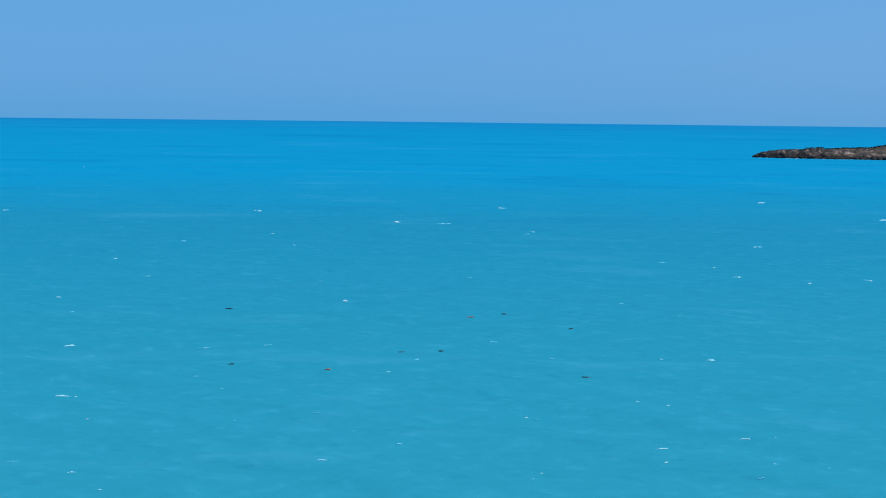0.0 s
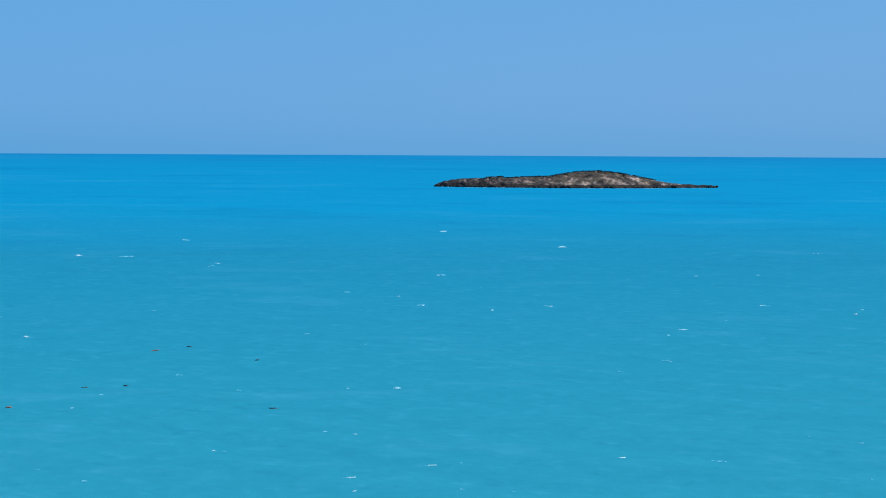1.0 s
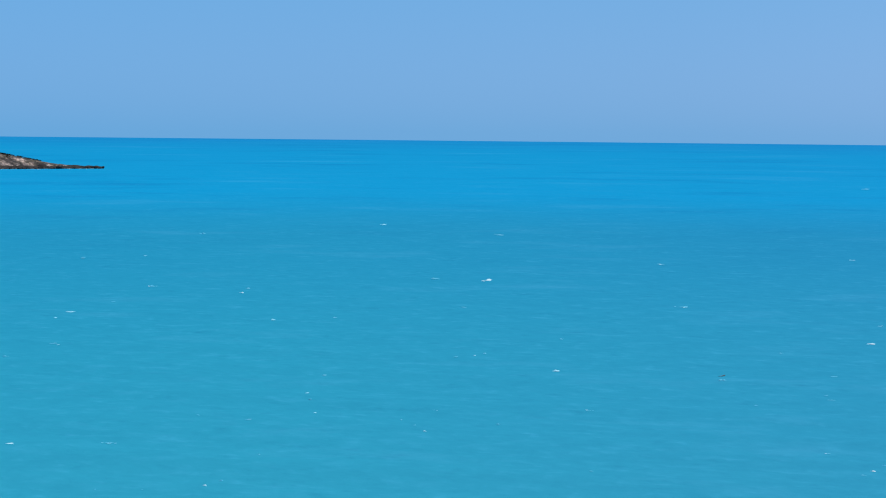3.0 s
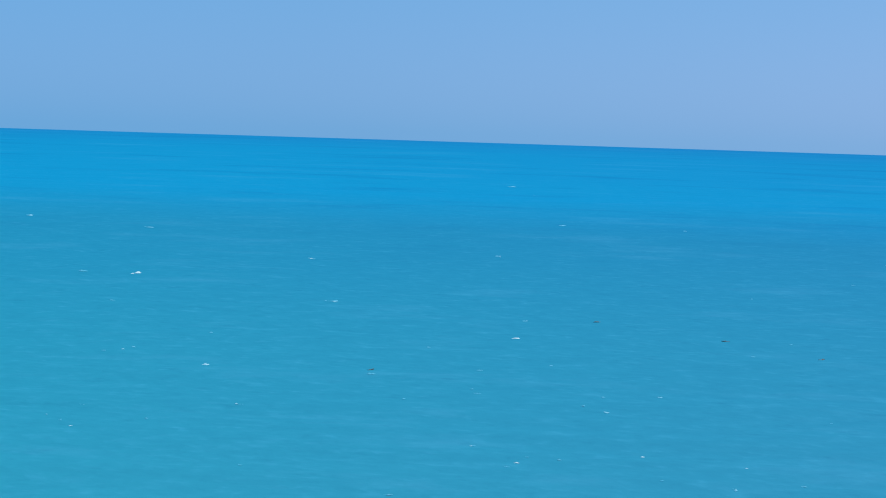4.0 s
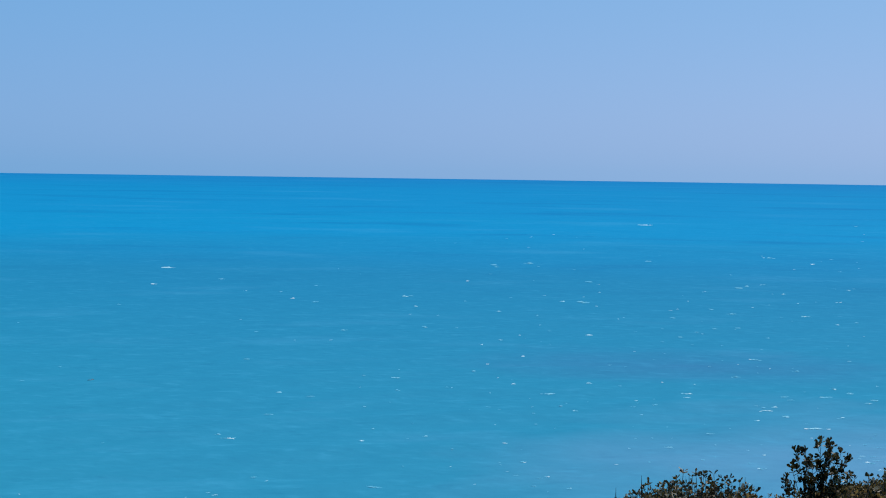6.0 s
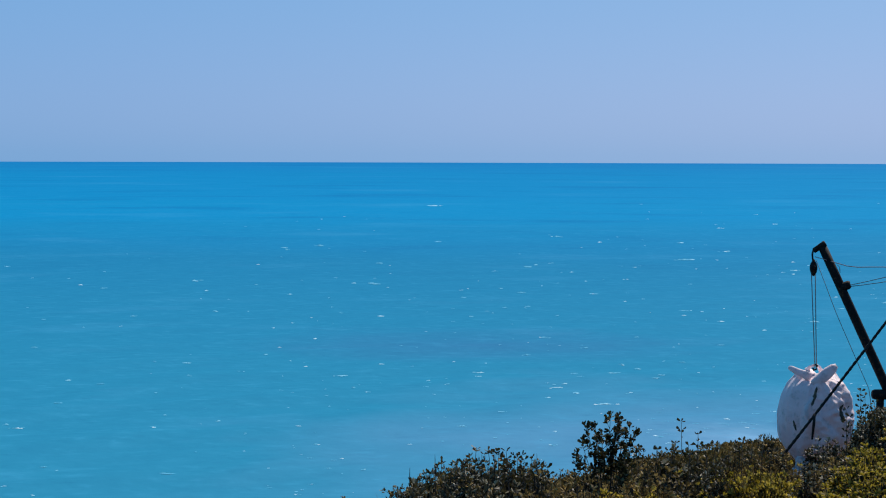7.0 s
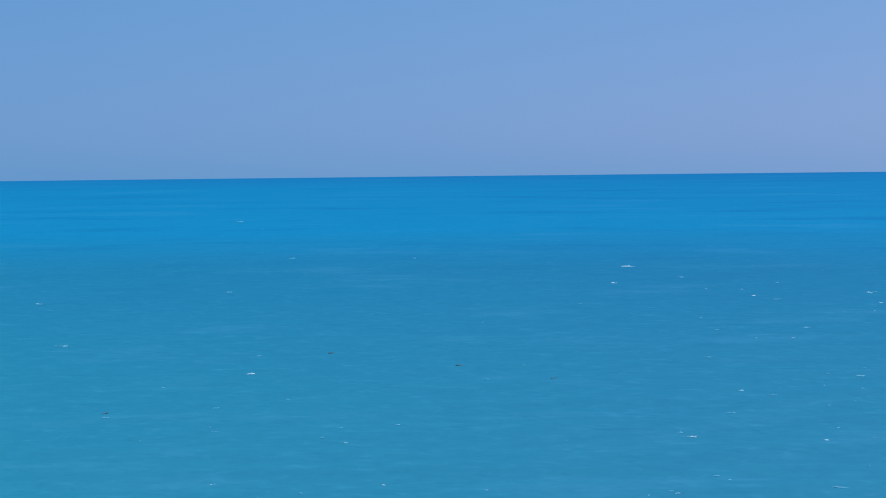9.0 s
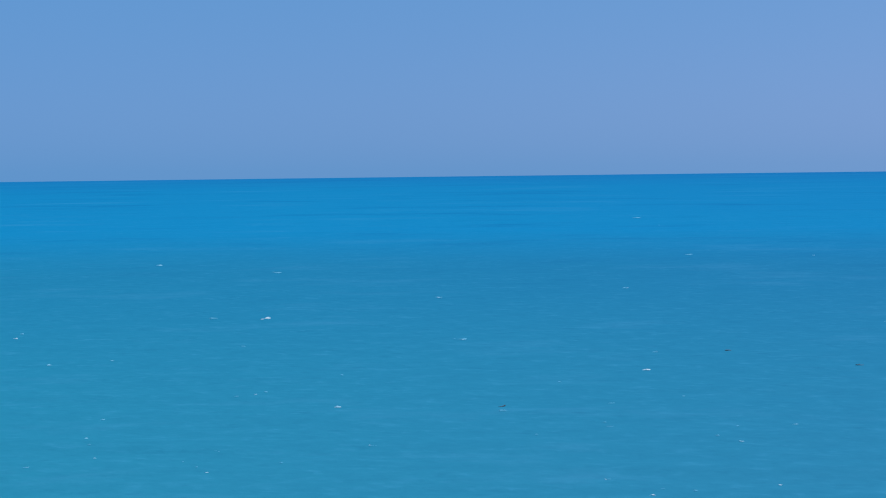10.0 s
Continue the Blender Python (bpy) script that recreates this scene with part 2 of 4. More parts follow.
def island_material():
    k = Nodes("island_rock")
    pos = k.place()
    geo = k.n.new("ShaderNodeNewGeometry")
    sp, sn = k.n.new("ShaderNodeSeparateXYZ"), k.n.new("ShaderNodeSeparateXYZ")
    k.l.new(pos, sp.inputs[0])
    k.l.new(geo.outputs["Normal"], sn.inputs[0])
    big, small = k.noise(0.07, 4.0, 0.55, pos), k.noise(0.24, 4.0, 0.6, pos)
    x, y, z = sp.outputs[0], sp.outputs[1], sp.outputs[2]
    along = k.math("DIVIDE", k.math("ADD", k.math("MULTIPLY", k.math("ADD", x, 819.0), 0.56), k.math("MULTIPLY", k.math("SUBTRACT", y, 563.0), 0.83)), 144.0)
    rock = k.ramp(small, (0.40, (0.006, 0.005, 0.006)), (0.50, (0.070, 0.052, 0.052)), (0.62, (0.27, 0.20, 0.19)))
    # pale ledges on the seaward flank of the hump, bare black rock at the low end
    flank = k.math("MULTIPLY", k.math("MULTIPLY", k.math("SUBTRACT", along, 0.30), 8.0, True), k.math("MULTIPLY", k.math("SUBTRACT", 5.6, z), 0.9, True))
    ledge = k.ramp(k.noise(0.11, 4.0, 0.6, k.math_vec(pos)), (0.49, (0, 0, 0)), (0.55, (1, 1, 1)))
    rock = k.mix(k.math("MULTIPLY", ledge, flank), rock, k.ramp(small, (0.40, (0.17, 0.125, 0.115)), (0.58, (0.62, 0.48, 0.42))))
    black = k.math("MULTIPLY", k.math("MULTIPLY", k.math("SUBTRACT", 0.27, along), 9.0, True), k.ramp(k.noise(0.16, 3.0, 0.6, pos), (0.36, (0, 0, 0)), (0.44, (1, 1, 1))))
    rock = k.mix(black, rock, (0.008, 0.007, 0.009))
    scrub = k.ramp(small, (0.38, (0.006, 0.006, 0.005)), (0.64, (0.085, 0.068, 0.046)))
    up = k.math("MULTIPLY", k.math("SUBTRACT", sn.outputs[2], 0.60), 2.6, True)
    cover = k.math("MULTIPLY", k.ramp(big, (0.38, (0, 0, 0)), (0.48, (1, 1, 1))), k.math("ADD", up, 0.25, True), True)
    cover = k.math("MULTIPLY", cover, k.math("MULTIPLY", k.math("SUBTRACT", along, 0.16), 9.0, True))
    c = k.mix(cover, rock, scrub)
    # wet, weed-black tide belt
    tide = k.math("ADD", z, k.math("MULTIPLY", k.math("SUBTRACT", small, 0.5), 2.4))
    c = k.mix(k.ramp(k.math("DIVIDE", tide, 2.1), (0.74, (1, 1, 1)), (0.82, (0, 0, 0))), c, (0.005, 0.004, 0.005))
    k.color(c)
    k.set(Roughness=0.85)
    k.bump(k.noise(0.9, 7.0, 0.7, pos), 0.9, 0.6)
    return k.m


M_SEA = sea_material()
M_FOAM = foam_material()
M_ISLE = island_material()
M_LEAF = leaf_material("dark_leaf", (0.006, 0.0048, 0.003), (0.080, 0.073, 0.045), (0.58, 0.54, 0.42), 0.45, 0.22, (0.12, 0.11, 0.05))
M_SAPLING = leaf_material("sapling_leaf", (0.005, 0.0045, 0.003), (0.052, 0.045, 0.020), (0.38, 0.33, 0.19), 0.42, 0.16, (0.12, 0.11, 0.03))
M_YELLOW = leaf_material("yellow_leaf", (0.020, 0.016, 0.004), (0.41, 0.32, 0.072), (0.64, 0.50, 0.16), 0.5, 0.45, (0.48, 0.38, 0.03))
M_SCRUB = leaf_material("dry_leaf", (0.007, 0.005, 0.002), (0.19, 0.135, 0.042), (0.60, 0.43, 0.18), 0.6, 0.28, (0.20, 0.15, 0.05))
M_HEATH = leaf_material("island_heath", (0.004, 0.004, 0.003), (0.014, 0.014, 0.009), (0.05, 0.045, 0.028), 0.6, 0.1)
M_STRAW = leaf_material("straw", (0.06, 0.05, 0.03), (0.12, 0.10, 0.055), (0.24, 0.20, 0.12), 0.7, 0.2)
M_TWIG = plain_material("twig_bark", (0.006, 0.005, 0.004), (0.030, 0.024, 0.018), 30.0, 0.85, 0.5, 0.004)
M_SOIL = plain_material("headland_soil", (0.022, 0.017, 0.011), (0.085, 0.066, 0.042), 0.9, 0.95, 0.8, 0.08, local=False)
M_STEEL = plain_material("painted_steel", (0.005, 0.005, 0.006), (0.014, 0.012, 0.012), 9.0, 0.75, 0.5, 0.005, 0.0, (0.075, 0.034, 0.018))
M_ROPE = plain_material("grey_rope", (0.10, 0.14, 0.15), (0.24, 0.29, 0.30), 60.0, 0.85, 0.5, 0.002)
M_CHAIN = plain_material("tarred_rope", (0.012, 0.011, 0.012), (0.04, 0.034, 0.03), 40.0, 0.8, 0.6, 0.004)
M_REDROPE = plain_material("faded_red_rope", (0.32, 0.19, 0.17), (0.48, 0.33, 0.30), 60.0, 0.85, 0.5, 0.002)
for worn in (M_STEEL, M_CHAIN):
    worn.node_tree.nodes["Principled BSDF"].inputs["Specular IOR Level"].default_value = 0.2


def cloth_material():
    """White woven plastic that lets some of the sun through."""
    k = Nodes("white_woven_plastic")
    vec = k.local()
    c = k.ramp(k.noise(5.0, 6.0, 0.62, vec), (0.32, (0.84, 0.68, 0.71)), (0.68, (0.93, 0.79, 0.82)))
    c = k.mix(k.ramp(k.noise(9.0, 6.0, 0.7, vec), (0.54, (0, 0, 0)), (0.66, (1, 1, 1))), c, (0.64, 0.56, 0.58))
    k.color(c)
    k.set(Roughness=0.6)
    k.bump(k.math("ADD", k.noise(22.0, 6.0, 0.65, vec), k.math("MULTIPLY", k.noise(6.0, 5.0, 0.7, vec), 2.5)), 0.5, 0.014)
    tr, mx = k.n.new("ShaderNodeBsdfTranslucent"), k.n.new("ShaderNodeMixShader")
    k.l.new(c, tr.inputs["Color"])
    mx.inputs[0].default_value = 0.15
    k.l.new(k.b.outputs[0], mx.inputs[1])
    k.l.new(tr.outputs[0], mx.inputs[2])
    k.l.new(mx.outputs[0], k.out.inputs["Surface"])
    return k.m


M_BAG = cloth_material()
M_BAGDARK = plain_material("gap_crease_brown", (0.05, 0.035, 0.025), (0.17, 0.12, 0.08), 14.0, 0.9, 0.4, 0.01)
M_DRIFT = plain_material("wet_driftwood", (0.006, 0.010, 0.011), (0.020, 0.024, 0.024), 5.0, 0.6, 0.6, 0.01)
M_DRIFTRED = plain_material("rusty_driftwood", (0.22, 0.07, 0.02), (0.40, 0.16, 0.04), 5.0, 0.6, 0.6, 0.01)


# ---- building helpers ----
def mesh(name, verts, faces, material=None, smooth=True):
    me = bpy.data.meshes.new(name)
    me.from_pydata([tuple(v) for v in verts], [], [tuple(f) for f in faces])
    if material:
        me.materials.append(material)
    if smooth:
        me.polygons.foreach_set("use_smooth", [True] * len(me.polygons))
    me.update()
    return me


def part(name, me, parent, label=""):
    ob = new(name, me)
    if parent is not None:
        ob.parent = parent
    return tagged(ob, label)


class Shape:
    """Collects verts and faces of one mesh."""

    def __init__(self):
        self.v, self.f = [], []

    def add(self, verts, faces):
        o = len(self.v)
        self.v.extend(tuple(p) for p in verts)
        self.f.extend(tuple(i + o for i in q) for q in faces)
        return self

    def tube(self, pts, radii, sides=6, closed=True):
        pts = [Vector(p) for p in pts]
        if isinstance(radii, (int, float)):
            radii = [radii] * len(pts)
        vs, fs = [], []
        for i, p in enumerate(pts):
            d = (pts[min(i + 1, len(pts) - 1)] - pts[max(i - 1, 0)]).normalized()
            s = d.cross(Vector((0, 0, 1)) if abs(d.z) < 0.9 else Vector((1, 0, 0))).normalized()
            u = s.cross(d)
            for j in range(sides):
                a = math.tau * j / sides
                vs.append(p + (s * math.cos(a) + u * math.sin(a)) * radii[i])
        for i in range(len(pts) - 1):
            for j in range(sides):
                a, b = i * sides + j, i * sides + (j + 1) % sides
                fs.append((a, b, b + sides, a + sides))
        if closed:
            fs.append(tuple(range(sides - 1, -1, -1)))
            fs.append(tuple(range((len(pts) - 1) * sides, len(pts) * sides)))
        return self.add(vs, fs)

    def leaf(self, base, way, side, length, width, fold=0.25):
        n = side.cross(way)
        ring = [base]
        for f, g in ((0.40, 0.36), (0.75, 0.5)):
            ring.append(base + way * length * f + side * width * g + n * fold * width * g * 2)
        ring.append(base + way * length)
        for f, g in ((0.75, 0.5), (0.40, 0.36)):
            ring.append(base + way * length * f - side * width * g + n * fold * width * g * 2)
        return self.add(ring + [base + way * length * 0.6], [(i, 6, (i + 1) % 6) for i in range(6)])

    def mesh(self, name, material, smooth=True):
        return mesh(name, self.v, self.f, material, smooth)


def polar(turn, r, z=0.0):
    return Vector((math.sin(radians(turn)) * r, math.cos(radians(turn)) * r, z))


def rand_dir(rng, low=-1.0):
    while True:
        d = Vector((rng.uniform(-1, 1), rng.uniform(-1, 1), rng.uniform(low, 1)))
        if 0.05 < d.length < 1:
            return d.normalized()


# ---- sea: one sheet to the horizon, with wind waves near the shore ----
wave_rng = np.random.default_rng(4)
WAVES = [(size * wave_rng.uniform(0.85, 1.15), amp * 0.42, radians(-28) + wave_rng.normal(0, 0.45), wave_rng.uniform(0, math.tau))
         for size, amp in ((14.0, 0.14), (9.5, 0.11), (6.8, 0.08), (5.0, 0.06), (3.6, 0.04)) for _ in range(3)]


def sea_z(x, y):
    """Height of the water; the waves are let out where they are too far off to be told apart."""
    r = np.hypot(x, y)
    z = r * 0.0
    for size, amp, way, ph in WAVES:
        s = np.sin((x * math.sin(way) + y * math.cos(way)) * math.tau / size + ph)
        crest = 0.6 + 0.8 * np.sin((x * math.cos(way) - y * math.sin(way)) / (size * 1.7) + ph * 3)
        z = z + np.clip(1.4 - r * 0.013 / (size * 0.28), 0, 1) * amp * (s + 0.35 * s * s) * crest
    return z


def build_sea():
    rs = np.concatenate([[0.0, 20.0, 40.0], np.geomspace(60.0, 4900.0, 420)])
    az = np.radians(np.concatenate([np.arange(-82.0, 26.0, 0.25), np.arange(26.0, 278.0, 4.0)]))
    R, A = np.meshgrid(rs, az, indexing="ij")
    X, Y = R * np.sin(A), R * np.cos(A)
    Z = sea_z(X, Y) * ((R > 50) & (np.degrees(A) < 27))
    n = len(az)
    verts = np.stack([X, Y, Z], -1).reshape(-1, 3)
    i, j = np.meshgrid(np.arange(1, len(rs) - 1), np.arange(n), indexing="ij")
    jn = (j + 1) % n
    quads = np.stack([i * n + j, (i + 1) * n + j, (i + 1) * n + jn, i * n + jn], -1).reshape(-1, 4)
    quads = quads[:, ::-1]
    hub = [(0, n + (j + 1) % n, n + j) for j in range(n)]
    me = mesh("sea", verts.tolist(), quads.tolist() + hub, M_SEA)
    return tagged(new("water", me), "open turquoise sea ruffled by wind, deeper blue far out", "sea", kind="structure")


build_sea()


def crest(s, rng, mid, span, deep, way):
    """One spilling crest: a ragged, tapering, bowed sheet of foam that leans back, and crumbs behind it."""
    t, o = Vector((math.cos(way), -math.sin(way), 0)), Vector((math.sin(way), math.cos(way), 0))
    n = max(3, min(14, int(span / deep * 2.2)))
    bow, skew, rise = rng.uniform(-0.5, 0.9), rng.uniform(-0.3, 0.3), rng.uniform(0.12, 0.38)
    front, back = [], []
    for i in range(n + 1):
        f = i / n - 0.5
        thick = deep * max(0.10, (1 - (2.0 * f + skew) ** 2)) * rng.uniform(0.35, 1.25)
        c = mid + t * f * span + o * (bow * span * f * f * 1.6 + rng.gauss(0, 0.16) * deep)
        c.z = float(sea_z(c.x, c.y)) + 0.02
        front.append(c - o * thick * 0.4)
        back.append(c + o * thick * 0.6 + Vector((0, 0, thick * rise)))
    s.add(front + back, [(i, i + 1, n + 2 + i, n + 1 + i) for i in range(n)])
    for _ in range(rng.choice((0, 0, 1, 1, 2, 3))):
        c = mid + t * rng.uniform(-0.8, 0.8) * span + o * rng.gauss(0, 1.3) * deep
        c.z = float(sea_z(c.x, c.y)) + 0.02
        w = deep * rng.uniform(0.25, 0.6)
        ring = [c + t * math.cos(a) * w * rng.uniform(0.7, 1.6) + o * math.sin(a) * w * 0.6 + Vector((0, 0, (math.sin(a) + 1) * w * 0.12)) for a in np.arange(6) * math.tau / 6]
        s.add(ring, [tuple(range(6))])


def build_foam():
    """Breaking crests over the open water, denser towards the sunny side with flakes for sun glints, and surf over the
    shoal at the point.
    """
    rng = random.Random(11)
    s = Shape()
    for _ in range(1900):
        turn = rng.uniform(-80, 22)
        low = 0.55 + 10.4 * rng.random() ** 0.8
        keep = 0.16 if turn < -14 else 0.34 if turn < -6 else 0.62
        if low < 2.4:
            keep *= 0.25
        if rng.random() > keep:
            continue
        r = 20.0 / math.tan(radians(low))
        unit = r / 3500.0
        span = unit * min(30.0, 3.0 + rng.lognormvariate(1.5, 0.8))
        deep = min(span * 0.7, unit * rng.uniform(2.8, 5.6) * min(1.8, 0.6 + r / 300.0))
        crest(s, rng, polar(turn, r), span, deep, radians(turn) + rng.uniform(-0.35, 0.35))
    # sun glints on the water, shaped as single small foam flakes
    for _ in range(420):
        turn, low = rng.triangular(-12, 22, 12), 1.6 + 8.4 * rng.random()
        r = 20.0 / math.tan(radians(low))
        unit = r / 3500.0
        crest(s, rng, polar(turn, r), unit * rng.uniform(1.5, 5.0), unit * rng.uniform(1.2, 3.0), radians(turn))
    # broken water over the shoal
    for _ in range(22):
        turn, low = rng.uniform(5.0, 9.4), rng.gauss(7.75, 0.3)
        r = 20.0 / math.tan(radians(low))
        crest(s, rng, polar(turn, r), rng.uniform(0.3, 1.1), rng.uniform(0.06, 0.14), radians(turn) + rng.uniform(-0.3, 0.3))
    return tagged(new("whitecaps", s.mesh("whitecaps", M_FOAM, False)), "small scattered white foam crests and sun-glint flakes on the sea", "foam", kind="stuff")


build_foam()


# ---- rocky island ----
def build_island():
    a, b = Vector((-819.0, 563.1, 0)), Vector((-738.4, 682.3, 0))
    along = (b - a).normalized()
    length = (b - a).length
    away = Vector((-along.y, along.x, 0))
    px = [0, 0.03, 0.10, 0.20, 0.30, 0.40, 0.45, 0.50, 0.57, 0.64, 0.70, 0.76, 0.82, 0.88, 0.95, 1.0]
    hz = [0.8, 1.9, 2.8, 3.4, 4.3, 4.8, 6.0, 7.1, 7.7, 6.9, 5.5, 3.7, 2.2, 1.3, 1.0, 0.9]
    wd = [3, 7, 14, 20, 24, 27, 28, 28, 27, 25, 22, 18, 13, 9, 6, 3]
    nu, nv = 230, 70
    verts, faces = [], []
    for i in range(nu + 1):
        u = i / nu
        h, w = np.interp(u, px, hz), np.interp(u, px, wd)
        for j in range(nv + 1):
            v = j / nv * 2 - 1
            p = a + along * (u * length) + away * (24 + v * w)
            q = Vector((p.x, p.y, 0))
            e = 1 - abs(v) ** 1.7
            shelf = min(1.0, (1 - abs(v)) * 7.0)
            crag = noise.hetero_terrain(q * 0.16, 0.8, 2.0, 5, 0.6) * 0.5 + noise.noise(q * 0.55) * 0.7 + noise.noise(q * 0.16 + Vector((5, 5, 0))) * 0.9
            z = shelf * (min(h, 1.3) + 0.5 * noise.noise(q * 0.3)) + max(0.0, h - 1.3) * e * 1.03 + crag * (0.8 if u > 0.24 else 1.5) * shelf * min(1.0, h / 3.2)
            jut = away * noise.noise(q * 0.2 + Vector((7, 3, 1))) * 2.2 * abs(v) ** 3
            z = min(z, h + (0.5 if u > 0.24 else 1.3)) if shelf > 0.5 else z
            if j in (0, nv) or i in (0, nu):
                z = -1.2
            verts.append(p + jut + Vector((0, 0, z)))
    for i in range(nu):
        for j in range(nv):
            k = i * (nv + 1) + j
            faces.append((k, k + nv + 1, k + nv + 2, k + 1))
    isle = tagged(new("island"), "low rocky island of brown and pale stone with olive scrub", "island")
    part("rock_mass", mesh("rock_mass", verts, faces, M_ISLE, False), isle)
    grid = [Vector(v) for v in verts]
    rng = random.Random(5)
    # boulders along the water's edge
    for n in range(70):
        u = rng.random()
        w = np.interp(u, px, wd)
        c = a + along * (u * length) + away * (24 - w + rng.uniform(-0.6, 1.6)) + Vector((0, 0, rng.uniform(0.1, 0.6)))
        rad = rng.uniform(0.5, 1.5)
        s = bmesh.new()
        bmesh.ops.create_icosphere(s, subdivisions=2, radius=rad)
        for vt in s.verts:
            k = 1 + 0.45 * noise.noise(vt.co * 0.9 / rad + Vector((n, 0, 0)))
            vt.co = Vector((vt.co.x * k * 1.2, vt.co.y * k, vt.co.z * k * 0.7)) + c
        me = bpy.data.meshes.new("boulder")
        s.to_mesh(me)
        s.free()
        me.materials.append(M_ISLE)
        part("boulder", me, isle)
    # a thin line of surf on the near shore
    sf = Shape()
    for _ in range(150):
        u = rng.random()
        w = float(np.interp(u, px, wd))
        c = a + along * (u * length) + away * (22.6 - w + rng.gauss(0, 0.8)) + Vector((0, 0, 0.02))
        n, g = 7, rng.uniform(0.3, 1.1)
        ring = [c + along * math.cos(math.tau * i / n) * g * rng.uniform(0.8, 1.6) + away * math.sin(math.tau * i / n) * g for i in range(n)]
        sf.add(ring + [c + Vector((0, 0, 0.07))], [(i, (i + 1) % n, n) for i in range(n)])
    tagged(part("surf", sf.mesh("surf", M_FOAM, False), isle, "thin white line of surf"), kind="stuff")
    # scrub on the crown
    sc = Shape()
    for n in range(900):
        i, j = rng.randint(40, int(nu * 0.78)), rng.randint(10, nv - 12) if n % 2 else rng.randint(30, 46)
        c = grid[i * (nv + 1) + j]
        if (n % 2 and noise.noise(Vector((c.x, c.y, 0)) * 0.09) < 0.05) or c.z < 2.4:
            continue
        rad = rng.uniform(0.3, 0.62) * (0.55 if abs(j - nv * 0.5) > 14 else 1.0)
        for _ in range(14):
            d = rand_dir(rng, -0.1)
            p = c + Vector((d.x * rad * 1.6, d.y * rad * 1.6, d.z * rad * 0.45))
            sd = rand_dir(rng).cross(d).normalized()
            sc.leaf(p, (d + rand_dir(rng) * 0.6).normalized(), sd, rad * 0.9, rad * 0.6)
    tagged(part("scrub", sc.mesh("island_scrub", M_HEATH), isle, "olive brown low scrub"), kind="stuff")


build_island()


# ---- floating driftwood ----
def driftwood(p, length, turn, material, label, seed):
    rng = random.Random(seed)
    root = tagged(new("driftwood"), label, "driftwood", "driftwood on the sea")
    root.location = (p[0], p[1], float(sea_z(p[0], p[1])) - 0.01)
    root.scale = (0.75, 0.68, 0.68)
    root.rotation_euler = (0, 0, radians(turn))
    pts = [(length * (t - 0.5), 0.12 * length * math.sin(t * 5 + seed) * 0.5, 0.05 + 0.05 * math.sin(t * 4 + seed)) for t in np.linspace(0, 1, 7)]
    part("log", Shape().tube(pts, [0.03, 0.06, 0.08, 0.07, 0.07, 0.05, 0.02], 8).mesh("log", material), root)
    q = pts[rng.randint(2, 4)]
    part("branch", Shape().tube([q, (q[0] + 0.2, q[1] + 0.12, 0.14), (q[0] + 0.4, q[1] + 0.2, 0.16)], [0.035, 0.025, 0.012], 6).mesh("branch", material), root)


DARKWOOD, REDWOOD = "dark waterlogged driftwood branch floating on the sea", "rusty orange driftwood log floating on the sea"
for n, (x, y, big) in enumerate([(-190.9, 68.1, 1.2), (-177.0, 92.3, 1.0), (-132.4, 76.2, 1.0), (-152.0, 69.5, 0.8), (-148.5, 53.1, 0.8), (-161.8, 91.3, 0.6),
                                 (-150.8, 72.6, 0.5), (-85.7, 199.1, 1.4), (-67.6, 189.6, 1.3), (-54.9, 180.6, 1.4), (-82.8, 144.8, 0.9)]):
    driftwood((x, y), big, 62 + 9 * math.sin(n * 3), M_DRIFT, DARKWOOD, n)
driftwood((-175.6, 87.7), 1.1, 64, M_DRIFTRED, REDWOOD, 30)
driftwood((-143.2, 59.2), 0.7, 66, M_DRIFTRED, REDWOOD, 31)


# ---- headland ----
def ground_z(x, y):
    top = float(np.interp(y, [-200, -30, 2, 8, 14, 20, 30, 60], [19.2, 18.6, 18.35, 17.5, 16.75, 16.2, 15.5, 13.0]))
    q = Vector((x, y, 0.0))
    top += 0.10 * noise.noise(q * 0.45) + 0.25 * noise.noise(q * 0.08) * min(1.0, max(0.0, -y / 20))
    left = float(np.interp(y, [-200, -20, 0, 10, 17, 22, 28, 33, 40], [-40, -14, -6, -4.0, -2.2, 0.0, 2.4, 5.5, 14]))
    out = max(left - x, (y - 33.0 - 0.15 * x), 0.0)
    if out > 0:
        k = out + 0.6 * noise.noise(q * 0.3)
        top -= max(0.0, min(21.0, 0.5 * k + 1.7 * max(0.0, k - 0.6)) + (1.2 * noise.noise(q * 0.22) if k > 3 else 0))
    return max(top, -2.5)


def build_headland():
    xs = np.concatenate([np.arange(-70, -10, 2.0), np.arange(-10, 16, 0.4), np.arange(16, 121, 3.0)])
    ys = np.concatenate([np.arange(-140, -4, 4.0), np.arange(-4, 46, 0.4), np.arange(46, 70, 3.0)])
    verts = [(x, y, ground_z(x, y)) for x in xs for y in ys]
    n = len(ys)
    faces = [(i * n + j, (i + 1) * n + j, (i + 1) * n + j + 1, i * n + j + 1) for i in range(len(xs) - 1) for j in range(n - 1)]
    tagged(new("ground", mesh("ground", verts, faces, M_SOIL)), "dry stony soil of a scrub-covered headland", "headland", kind="structure")


build_headland()


# ---- plants of the headland ----
def stem_parts(root, stems, material=M_TWIG, name="stem"):
    for pts, radii in stems:
        part(name, Shape().tube(pts, radii, 5).mesh(name, material), root)


